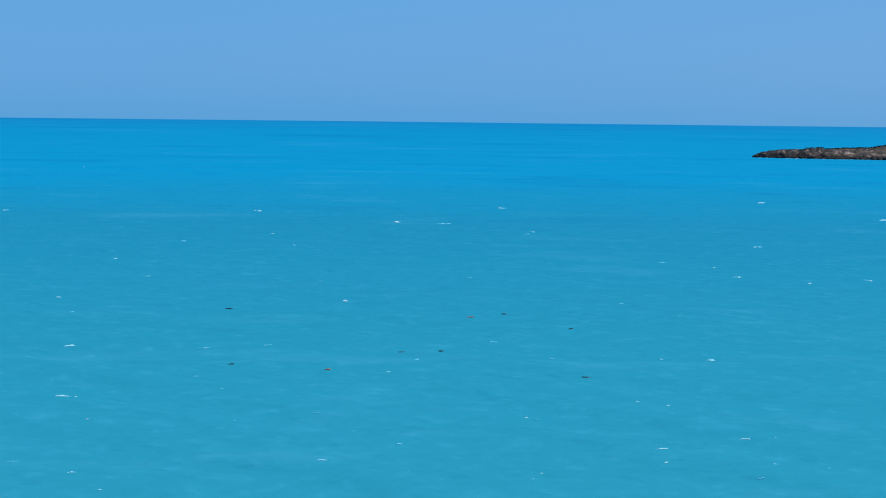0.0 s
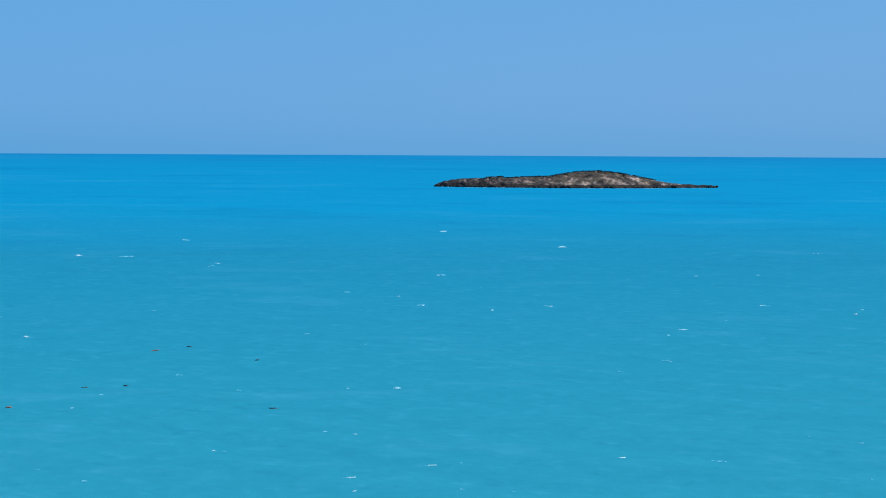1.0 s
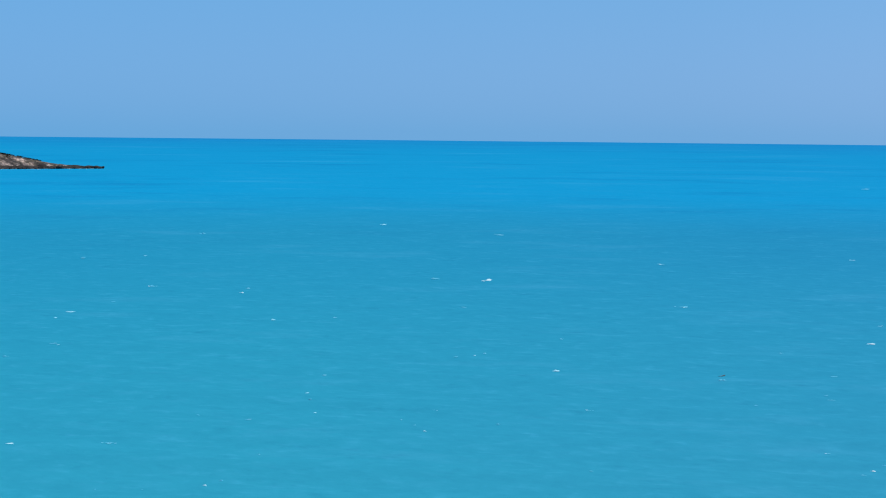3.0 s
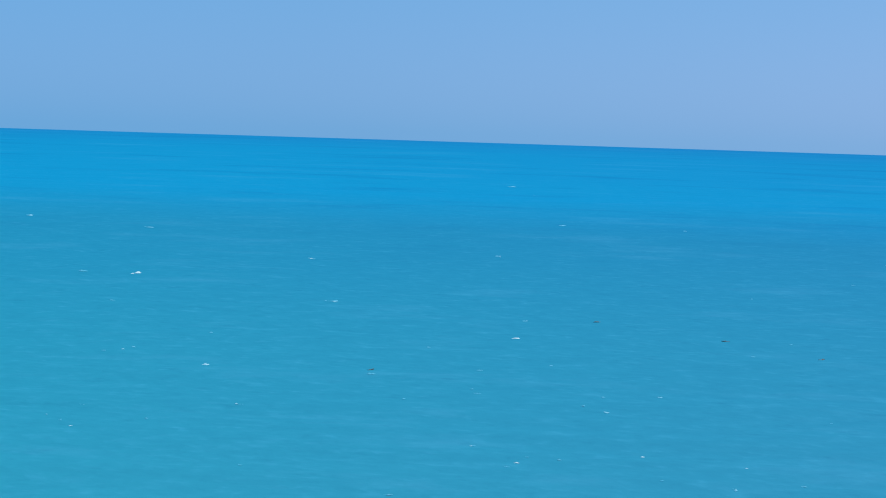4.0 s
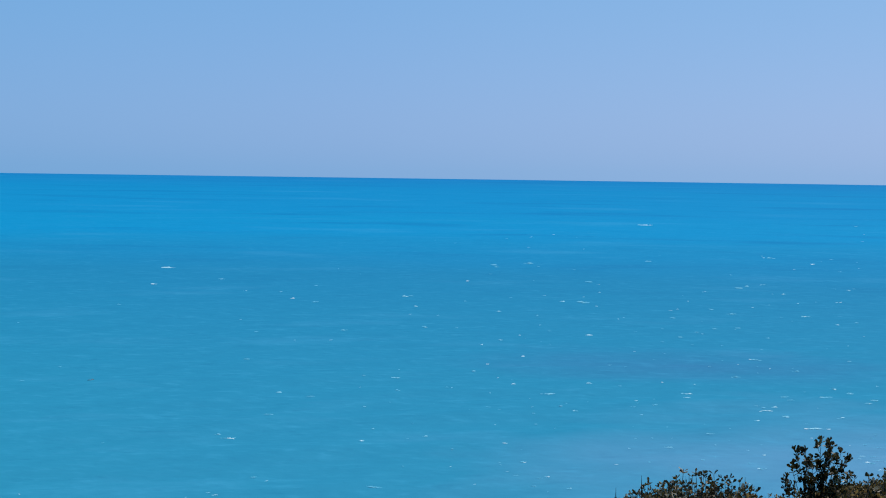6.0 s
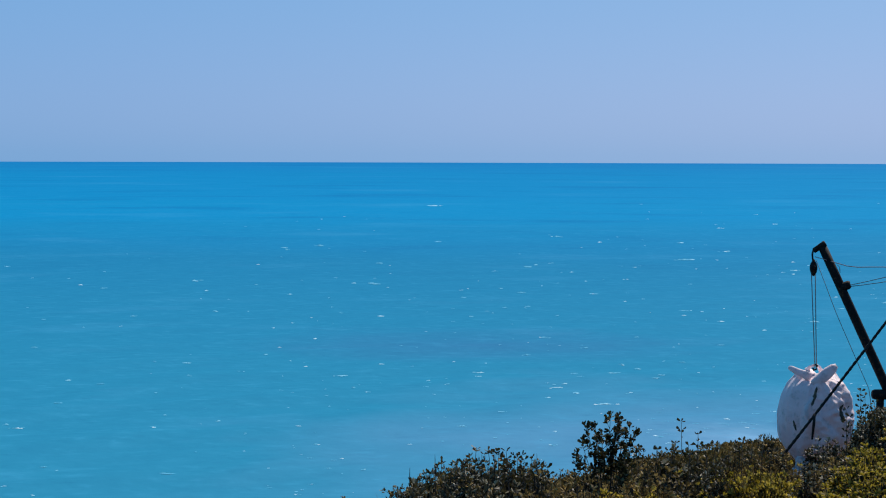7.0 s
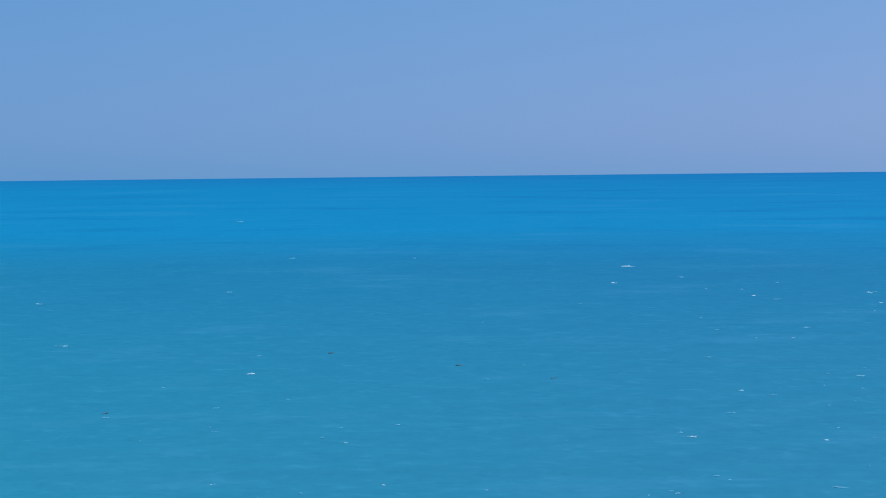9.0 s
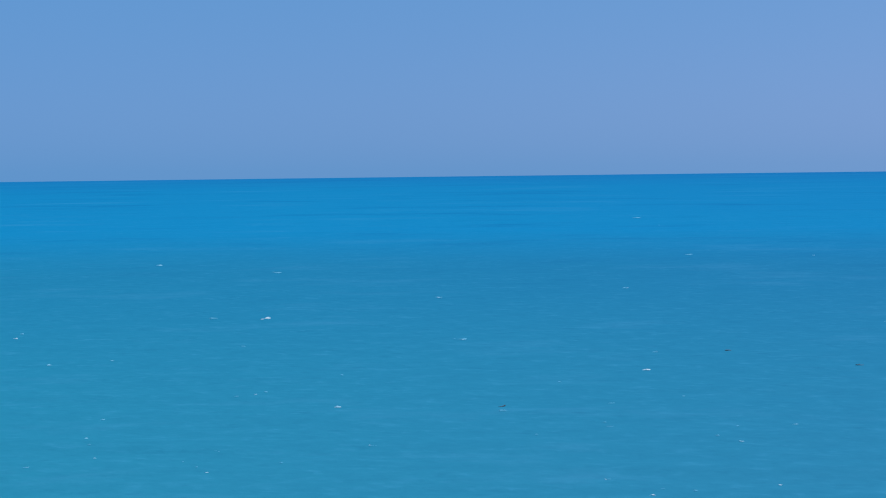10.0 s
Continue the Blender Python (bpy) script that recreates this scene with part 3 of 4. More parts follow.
def rosette(shape, rng, p, up, count, length, width, flat=0.55):
    """A whorl of leaves round the end of a twig."""
    s = up.cross(Vector((0.3, 0.5, 0.2))).normalized()
    t = up.cross(s)
    turn = rng.random()
    for i in range(count):
        a = math.tau * (i + turn + 0.5 * rng.random()) / count
        o = s * math.cos(a) + t * math.sin(a)
        way = (o * rng.uniform(0.35, 1.0) + up * rng.uniform(0.2, 1.1) * (1 - flat) * 2 + rand_dir(rng) * 0.25).normalized()
        side = (way.cross(up) + rand_dir(rng) * 0.45).cross(way).cross(way).normalized()
        shape.leaf(p - up * rng.uniform(0.0, length * 0.9), way, side, length * rng.uniform(0.75, 1.2), width * rng.uniform(0.8, 1.15))


def shrub(seed, wide, tall, density, count, length, width, material, label, spiky=0.0, bare=0.0):
    """A shrub: a few stems, and a lumpy crown of leaf whorls on thin twigs with dark gaps between the lumps."""
    rng = random.Random(seed)
    root = tagged(new("shrub"), label, "shrub")
    stems = []
    for i in range(5):
        a = math.tau * i / 5 + rng.uniform(-0.4, 0.4)
        e = Vector((math.cos(a) * wide * 0.28, math.sin(a) * wide * 0.28, tall * 0.62))
        stems.append(([(0.03 * math.cos(a), 0.03 * math.sin(a), -0.12), e * 0.45 + Vector((0, 0, 0.05)), e], [0.018, 0.012, 0.005]))
    stem_parts(root, stems)
    crown, twigs = Shape(), Shape()
    lumps = [(rand_dir(rng, 0.0), rng.uniform(0.80, 1.12)) for _ in range(11)]
    tips = int(density * (wide * wide * 0.8 + wide * tall * 2.4))
    for _ in range(tips):
        d = rand_dir(rng, -0.15)
        k = max(g * max(0.0, d.dot(l)) ** 6 for l, g in lumps) * 0.55 + 0.50
        k *= rng.uniform(0.45, 1.0) ** 0.5
        p = Vector((d.x * wide * 0.5 * k, d.y * wide * 0.5 * k, tall * 0.25 + d.z * tall * 0.73 * k))
        if p.z < 0.02:
            continue
        up = (d * 0.8 + Vector((0, 0, 0.8)) + rand_dir(rng) * 0.3).normalized()
        if rng.random() < spiky:
            p = p + up * rng.uniform(0.04, 0.16)
        core = Vector((p.x * 0.45, p.y * 0.45, p.z * 0.55))
        twigs.tube([core, (core + p) * 0.5 + rand_dir(rng) * 0.02, p + up * 0.01], [0.005, 0.0035, 0.002], 3, False)
        if rng.random() >= bare:
            rosette(crown, rng, p, up, count, length, width)
    tagged(part("branchwork", twigs.mesh("branchwork", M_TWIG), root), kind="stuff")
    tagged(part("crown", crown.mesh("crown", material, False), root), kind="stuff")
    return root


def grass_tuft(seed, tall, blades, material, label):
    rng = random.Random(seed)
    s = Shape()
    for _ in range(blades):
        a, k = rng.uniform(0, math.tau), rng.uniform(0.4, 1.0)
        o = Vector((math.cos(a), math.sin(a), 0))
        b = o * rng.uniform(0, 0.12)
        lean = rng.uniform(0.05, 0.45)
        side = Vector((-o.y, o.x, 0)) * rng.uniform(0.003, 0.006)
        m, e = b + o * lean * k * 0.12 + Vector((0, 0, tall * k * 0.6)), b + o * lean * k * 0.5 + Vector((0, 0, tall * k))
        s.add([b - side + Vector((0, 0, -0.05)), b + side + Vector((0, 0, -0.05)), m + side * 0.8, m - side * 0.8, e], [(0, 1, 2, 3), (3, 2, 4)])
    return tagged(new("grass_tuft", s.mesh("grass_tuft", material, False)), label, "grass", "grass tufts on the headland")


DARK = "dark green leathery-leaved shrub on the headland"
LIME = "yellow-green small-leaved shrub on the headland"
DRY = "brownish dry twiggy scrub bush on the headland"
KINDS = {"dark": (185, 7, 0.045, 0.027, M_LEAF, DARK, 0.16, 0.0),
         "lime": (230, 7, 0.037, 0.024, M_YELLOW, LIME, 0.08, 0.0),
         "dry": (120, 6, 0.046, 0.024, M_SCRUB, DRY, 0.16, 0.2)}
protos = {}


def plant(kind, turn, r, wide, tall, spin):
    """A shrub of that kind standing on the ground at a bearing and distance from the lookout."""
    w = min((0.5, 0.9), key=lambda v: abs(v - wide))
    h = min((0.25, 0.45, 0.75, 1.2), key=lambda v: abs(math.log(v / tall)))
    p = polar(turn, r)
    m = pose(p.x, p.y, ground_z(p.x, p.y), 0, 0, spin * 47 % 360)
    key = (kind, w, h, spin % 2)
    if key in protos:
        ob = copy_thing(protos[key], m)
    else:
        ob = protos[key] = shrub(len(protos) + 21, w, h, *KINDS[kind])
        ob.matrix_basis = m
    ob.scale = (wide / w, wide / w, tall / h)
    tagged(ob, group="shrubs on the headland")


# crest of the headland: bearing, degrees below the horizon
CREST_TURN = [-5.0, -3.6, -2.3, -1.7, -0.7, 0.0, 0.75, 1.5, 2.0, 2.5, 3.0, 4.6, 5.0, 5.5, 6.7, 7.5, 8.6, 8.9, 9.6, 9.9, 10.6, 10.8, 11.6, 13.2]
CREST_DOWN = [10.0, 9.9, 9.6, 9.2, 8.85, 8.6, 8.4, 8.6, 8.9, 9.3, 9.45, 9.45, 9.0, 8.75, 8.6, 8.4, 8.0, 8.9, 9.0, 8.4, 8.1, 7.05, 6.6, 6.5]


def over(turn, r, down):
    """Height above the ground of the sight line that falls so many degrees."""
    p = polar(turn, r)
    return 20.0 - r * math.tan(radians(down)) - ground_z(p.x, p.y)


def room(turn, r):
    """Height of plants between the ground and the crest line; lower in front of the bag."""
    down = float(np.interp(turn, CREST_TURN, CREST_DOWN))
    if r > 26.5 and turn > 4.6:
        down = min(down, float(np.interp(turn, [4.6, 5.7, 6.7, 7.4, 8.3, 9.0], [8.75, 8.56, 8.45, 8.32, 8.07, 7.95])))
    return over(turn, r, down)


spins = iter(range(1, 5000))
# the dark shrubs that stand out
for turn, r, wide in ((-1.5, 16.6, 0.6), (-0.4, 16.8, 0.8), (0.75, 17.4, 0.95), (1.5, 17.4, 0.6), (5.4, 18.6, 0.7),
                      (11.75, 21.0, 0.75), (12.3, 20.5, 1.0), (13.2, 20.0, 1.1), (9.7, 17.6, 0.5), (10.4, 19.2, 0.6), (11.7, 22.6, 0.7), (12.6, 22.8, 1.0), (12.2, 23.4, 0.9), (13.6, 22.0, 1.0)):
    plant("dark", turn, r, wide, max(0.35, min(1.5, room(turn, r) * (1.04 if turn > 2 else 0.90))), next(spins))
for turn, r, wide, tall in ((3.2, 18.5, 0.6, 0.24), (4.5, 18.3, 0.7, 0.32), (2.5, 18.2, 0.6, 0.22), (9.85, 23.8, 0.55, 0.68), (10.2, 23.4, 0.5, 0.72)):
    plant("dark", turn, r, wide, tall, next(spins))
# clumps that break the line of the crest
for turn, r, wide, down in ((4.95, 18.4, 0.40, 8.75), (5.35, 18.7, 0.50, 8.45), (5.95, 18.9, 0.50, 8.35), (6.45, 19.1, 0.42, 8.40), (7.0, 19.8, 0.45, 8.30), (7.55, 20.6, 0.40, 8.25), (8.1, 21.8, 0.35, 8.05)):
    plant("dark" if wide > 0.41 else "dry", turn, r, wide, over(turn, r, down), next(spins))
for turn, r, wide, down in ((10.95, 21.6, 0.30, 7.15), (11.2, 21.8, 0.5, 6.9), (11.5, 21.3, 0.5, 6.85), (11.85, 21.0, 0.6, 6.75), (12.5, 21.2, 0.7, 6.65)):
    plant("dark", turn, r, wide, over(turn, r, down), next(spins))
for turn, r, wide, down in ((-3.75, 16.2, 0.34, 9.9), (-3.45, 16.0, 0.28, 10.0), (-4.3, 16.2, 0.30, 10.05), (2.7, 16.3, 0.6, 9.25), (3.25, 16.5, 0.5, 9.1), (4.35, 16.5, 0.5, 9.15), (5.0, 16.8, 0.6, 9.2), (5.6, 17.0, 0.6, 9.2)):
    plant("dry", turn, r, wide, over(turn, r, down), next(spins))
# a dark bush on the far crest beside the bag
plant("dark", 8.38, 27.6, 0.30, over(8.38, 27.6, 7.84), next(spins))
# yellow-green shrubs in front
for turn, r, wide, tall in ((10.8, 15.2, 1.0, 0.75), (11.2, 18.2, 1.0, 0.95), (10.3, 15.6, 0.9, 0.55), (8.7, 15.4, 0.9, 0.6), (7.6, 15.8, 0.9, 0.62),
                            (9.4, 16.6, 0.8, 0.55), (12.0, 14.8, 1.1, 0.6), (8.1, 17.4, 0.9, 0.62), (3.95, 16.4, 0.6, 0.58), (3.0, 16.6, 0.5, 0.42), (6.9, 16.4, 0.8, 0.55)):
    plant("lime", turn, r, wide, tall, next(spins))
for turn, r, wide, down in ((10.9, 16.6, 0.7, 8.05), (11.4, 16.4, 0.9, 7.75), (12.0, 16.7, 1.0, 7.6), (12.6, 16.4, 1.0, 7.45), (13.3, 16.2, 1.1, 7.3), (6.4, 18.3, 0.6, 8.95), (7.0, 19.0, 0.7, 8.8), (7.6, 19.6, 0.75, 8.65), (8.2, 19.8, 0.7, 8.6), (8.8, 19.6, 0.6, 8.75), (7.3, 18.0, 0.8, 9.2), (8.4, 18.2, 0.8, 9.1), (3.9, 15.9, 0.40, 9.15), (3.4, 15.6, 0.45, 9.7), (11.2, 15.2, 1.0, 8.8), (12.3, 15.2, 1.1, 8.5), (13.2, 15.0, 1.1, 8.3), (11.8, 14.2, 1.1, 9.5), (12.9, 14.2, 1.1, 9.3)):
    plant("lime", turn, r, wide, max(0.25, over(turn, r, down)), next(spins))
# scrub over the rest
rng = random.Random(77)
count = 0
while count < 180:
    turn, r = rng.uniform(-1.9, 14.5), 13.2 + 15.5 * rng.random()
    h = room(turn, r) * rng.uniform(0.72, 0.98)
    if h < 0.16 or (8.0 < turn < 12.5 and 24.5 < r < 27.2) or (r < 16.5 and turn > 6.0):
        continue
    kind = "lime" if r < 19 and rng.random() < (0.6 if turn > 8.5 else 0.45 if turn > 6.3 else 0.06) else ("dark" if rng.random() < (0.4 if turn < 2.8 else 0.12) else "dry")
    plant(kind, turn, r, rng.uniform(0.55, 1.0), min(h, 0.95), next(spins))
    count += 1

# low scrub that covers the ground between the shrubs
def low_scrub():
    s = Shape()
    spots = [(rng.uniform(-1.5, 13.8), rng.uniform(13.8, 24.0), 0.40, 0.85) for _ in range(170)]
    spots += [(rng.uniform(4.8, 10.6), rng.uniform(22.0, 32.5), 0.30, 1.1) for _ in range(140)]
    spots += [(rng.uniform(2.2, 5.6), rng.uniform(22.0, 31.0), 0.14, 1.0) for _ in range(60)]
    for turn, r, cap, k in spots:
        if 8.6 < turn < 10.8 and 24.3 < r < 27.2:
            continue
        h = max(0.10, min(cap, room(turn, r) * k)) * rng.uniform(0.75, 1.0)
        wide = rng.uniform(0.5, 0.85)
        p = polar(turn, r)
        p.z = ground_z(p.x, p.y)
        for _ in range(230):
            d = rand_dir(rng, -0.05)
            g = rng.uniform(0.6, 1.0)
            q = p + Vector((d.x * wide * 0.5 * g, d.y * wide * 0.5 * g, d.z * h * g))
            way = (d * 0.7 + rand_dir(rng) + Vector((0, 0, 0.4))).normalized()
            s.leaf(q, way, way.cross(rand_dir(rng)).normalized(), rng.uniform(0.035, 0.065), rng.uniform(0.018, 0.034))
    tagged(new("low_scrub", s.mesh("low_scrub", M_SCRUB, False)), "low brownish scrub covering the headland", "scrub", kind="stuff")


low_scrub()

# stems of dry grass along the crest
tufts = [grass_tuft(s, 0.42, 26, M_STRAW, "tuft of dry grass among the scrub") for s in (51, 52, 53)]
placed = 0
while placed < 90:
    turn, r = (rng.uniform(-4.6, 14.0), rng.uniform(15.5, 28.0)) if placed < 55 else (rng.uniform(4.6, 8.5), rng.uniform(19.0, 23.0))
    h = room(turn, r)
    if h < 0.05 or (8.0 < turn < 12.5 and 24.5 < r < 27.2):
        continue
    p = polar(turn, r)
    m = pose(p.x, p.y, ground_z(p.x, p.y), 0, 0, rng.uniform(0, 360))
    k = max(0.5, min(1.5, (h + rng.uniform(-0.05, 0.12)) / 0.42))
    if placed < 3:
        ob = tufts[placed]
        ob.matrix_basis = m
    else:
        ob = copy_thing(tufts[placed % 3], m)
    ob.scale = (k ** 0.5, k ** 0.5, k)
    placed += 1


# thin dark seed spikes standing out of the scrub
def spike(seed):
    rng = random.Random(seed)
    s = Shape()
    for _ in range(rng.choice((1, 2, 3))):
        b = Vector((rng.uniform(-0.05, 0.05), rng.uniform(-0.05, 0.05), -0.05))
        e = b + Vector((rng.uniform(-0.06, 0.08), rng.uniform(-0.04, 0.04), rng.uniform(0.36, 0.5)))
        s.tube([b, b.lerp(e, 0.5), b.lerp(e, 0.72), b.lerp(e, 0.9), e], [0.0025, 0.0022, 0.005, 0.0045, 0.001], 5)
    return tagged(new("seed_spike", s.mesh("seed_spike", M_TWIG)), "thin dark upright seed spikes rising from the scrub", "dry stem", "seed spikes on the headland")


spikes = [spike(s) for s in (54, 55, 56, 57)]
for n, (turn, down) in enumerate(((-4.6, 9.75), (-4.3, 9.6), (-3.9, 9.7), (-3.65, 9.65), (-3.2, 9.8), (-2.7, 9.55), (-1.85, 8.85), (-1.6, 9.1), (-1.4, 9.0), (-1.1, 8.65), (-0.95, 8.5), (-0.78, 8.7), (-0.66, 8.6), (-0.45, 8.75),
                                  (0.43, 8.45), (0.6, 8.35), (0.95, 8.22), (1.65, 8.3), (1.88, 8.5), (4.62, 8.6), (6.95, 7.85), (7.2, 7.9), (7.5, 8.05), (7.95, 8.0), (8.3, 7.95))):
    r = 16.6 + 0.1 * (n % 4) if turn < 3 else 18.8 + 0.7 * max(0.0, turn - 5.0)
    p = polar(turn, r)
    m = pose(p.x, p.y, ground_z(p.x, p.y), 0, 0, n * 77 % 360)
    ob = spikes[n] if n < 4 else copy_thing(spikes[n % 4], m)
    ob.matrix_basis = m
    ob.scale = (1.0, 1.0, max(0.3, (20.0 - r * math.tan(radians(down)) - ground_z(p.x, p.y)) / 0.45))


LEAVES = []
for i in range(4):
    one = Shape()
    one.leaf(Vector((0, 0, 0)), Vector((0, 0, 1)), Vector((1, 0, 0)), 0.042 + 0.004 * i, 0.026 + 0.001 * i, 0.2 + 0.08 * i)
    LEAVES.append(one.mesh("leaf", M_SAPLING, False))


def leaf_at(root, rng, p, way):
    q = way.normalized().to_track_quat("Z", "X").to_matrix().to_4x4()
    ob = part("leaf", LEAVES[rng.randrange(4)], root)
    ob.matrix_basis = Matrix.Translation(p) @ q @ pose(0, 0, 0, 0, 0, rng.uniform(0, 360))


def sapling(turn, r, label, seed, tips):
    """A young tree of several thin stems that fan out from one foot, leafy towards their ends."""
    rng = random.Random(seed)
    p = polar(turn, r)
    root = tagged(new("sapling"), label, "sapling", "saplings on the headland")
    root.location = (p.x, p.y, ground_z(p.x, p.y))
    right = Vector((math.cos(radians(turn)), -math.sin(radians(turn)), 0))
    away = Vector((right.y * -1, right.x, 0))
    rest, singles = Shape(), 0
    for n, (dx, h) in enumerate(tips):
        e = right * dx + away * rng.uniform(-0.22, 0.22) + Vector((0, 0, h))
        b = right * dx * 0.06 + Vector((0, 0, -0.08))
        m = b.lerp(e, 0.5) - right * dx * 0.16 + Vector((0, 0, 0.06))
        path = [b, b.lerp(m, 0.6), m, m.lerp(e, 0.55) - right * dx * 0.03, e]
        part("stem", Shape().tube(path, [0.0065, 0.0055, 0.0042, 0.003, 0.0018], 5).mesh("stem", M_TWIG), root)
        low = 0.62 if abs(dx) < 0.2 else 0.52
        for k in range(9):
            f = low + (1 - low) * (k + rng.random() * 0.6) / 8.6
            c = m.lerp(e, min(1.0, (f - 0.5) * 2)) if f > 0.5 else b.lerp(m, f * 2)
            d = (right * rng.uniform(-1, 1) + away * rng.uniform(-1, 1) + Vector((0, 0, rng.uniform(0.3, 1.1)))).normalized()
            q = c + d * rng.uniform(0.03, 0.10) if k < 8 else e
            if k < 8:
                part("branch", Shape().tube([c, c.lerp(q, 0.5) + Vector((0, 0, -0.006)), q], [0.0032, 0.0026, 0.0018], 4).mesh("branch", M_TWIG), root)
            up = ((q - c) if k < 8 else (e - m)).normalized()
            for i in range(2 if k % 2 else 3):
                way = up * rng.uniform(0.2, 0.9) + rand_dir(rng) * 0.8 + Vector((0, 0, 0.35))
                leaf_at(root, rng, q - up * rng.uniform(0, 0.035), way)
            rosette(rest, rng, q - up * 0.01, (up + Vector((0, 0, 0.4))).normalized(), 4, 0.048, 0.031)
    tagged(part("crown", rest.mesh("sapling_crown", M_SAPLING, False), root), kind="stuff")


def sprig(turn, r, tall, seed, leafy=5):
    """A single thin upright stem with a few leaves."""
    rng = random.Random(seed)
    p = polar(turn, r)
    root = tagged(new("sprig"), "thin upright sprig with a few dark leaves above the scrub", "sprig", "sprigs on the headland")
    root.location = (p.x, p.y, ground_z(p.x, p.y))
    lean = Vector((rng.uniform(-0.05, 0.05), rng.uniform(-0.05, 0.05), 0))
    pts = [Vector((0, 0, -0.06)), Vector((0, 0, tall * 0.5)) + lean * 0.3, Vector((0, 0, tall * 0.96)) + lean]
    part("stem", Shape().tube(pts, [0.0055, 0.0045, 0.002], 5).mesh("stem", M_TWIG), root)
    for i in range(3):
        o = Vector((math.cos(i * 2.1 + seed), math.sin(i * 2.1 + seed), 0))
        leaf_at(root, rng, pts[2] + o * 0.006, o * rng.uniform(0.7, 1.2) + Vector((0, 0, rng.uniform(0.3, 1.0))))
    for i in range(leafy):
        c = pts[2] - Vector((0, 0, 0.055 + 0.042 * i + rng.uniform(0, 0.02)))
        a = i * 1.9 + rng.uniform(-0.4, 0.4) + seed
        o = Vector((math.cos(a), math.sin(a), 0)) * rng.uniform(0.6, 1.1)
        for k in ((1, -1) if rng.random() < 0.7 else (1,)):
            leaf_at(root, rng, c + o * 0.014 * k, o * k + Vector((0, 0, rng.uniform(0.2, 1.0))))


sapling(3.80, 17.8, "slender dark-leaved sapling with thin forked stems above the scrub", 5,
        ((-0.27, 0.96), (-0.28, 0.86), (-0.18, 1.20), (-0.11, 1.24), (-0.05, 1.17), (0.03, 1.29), (0.10, 1.30), (0.16, 1.15), (0.21, 1.22), (0.26, 1.16), (0.29, 1.00), (0.0, 1.08), (0.07, 1.16), (0.13, 1.24), (0.19, 1.07), (-0.10, 1.05), (-0.22, 1.06)))


for n, (turn, down) in enumerate(((5.98, 7.42), (6.40, 7.78), (5.62, 8.05), (5.25, 8.25), (4.85, 8.35), (6.15, 8.1), (6.75, 8.15), (7.0, 8.05), (7.6, 7.95), (7.85, 8.0), (8.1, 7.95),
                                  (0.62, 8.42), (1.05, 8.35), (1.3, 8.55), (-0.45, 8.75), (-1.4, 9.2), (-1.75, 9.3), (1.75, 8.75), (2.0, 8.8), (4.4, 8.5))):
    r = 18.6 + 0.15 * (n % 3) if turn > 3 else 16.9
    sprig(turn, r, over(turn, r, down), 60 + n, 3 + n % 4)
for n in range(34):
    turn = 4.5 + 2.6 * n / 34 + 0.05 * math.sin(n * 7)
    r = 18.5 + 0.12 * (n % 5)
    sprig(turn, r, over(turn, r, 8.62 + 0.26 * math.sin(n * 5.3) + 0.12 * math.sin(n * 2.1)), 120 + n, 7)
for n in range(30):
    turn = -1.9 + 4.0 * n / 30 + 0.06 * math.sin(n * 7)
    r = 16.9 + 0.08 * (n % 4)
    sprig(turn, r, room(turn, r) - 0.03 + 0.06 * math.sin(n * 5.3), 170 + n, 6)
for n, (turn, down) in enumerate(((11.0, 6.42), (11.15, 6.55), (11.35, 6.75), (11.9, 6.2), (12.05, 6.45), (12.5, 6.45), (10.6, 7.0), (10.75, 7.2), (12.9, 6.3))):
    r = 20.4 + 0.2 * (n % 3)
    sprig(turn, r, over(turn, r, down), 90 + n, 6)


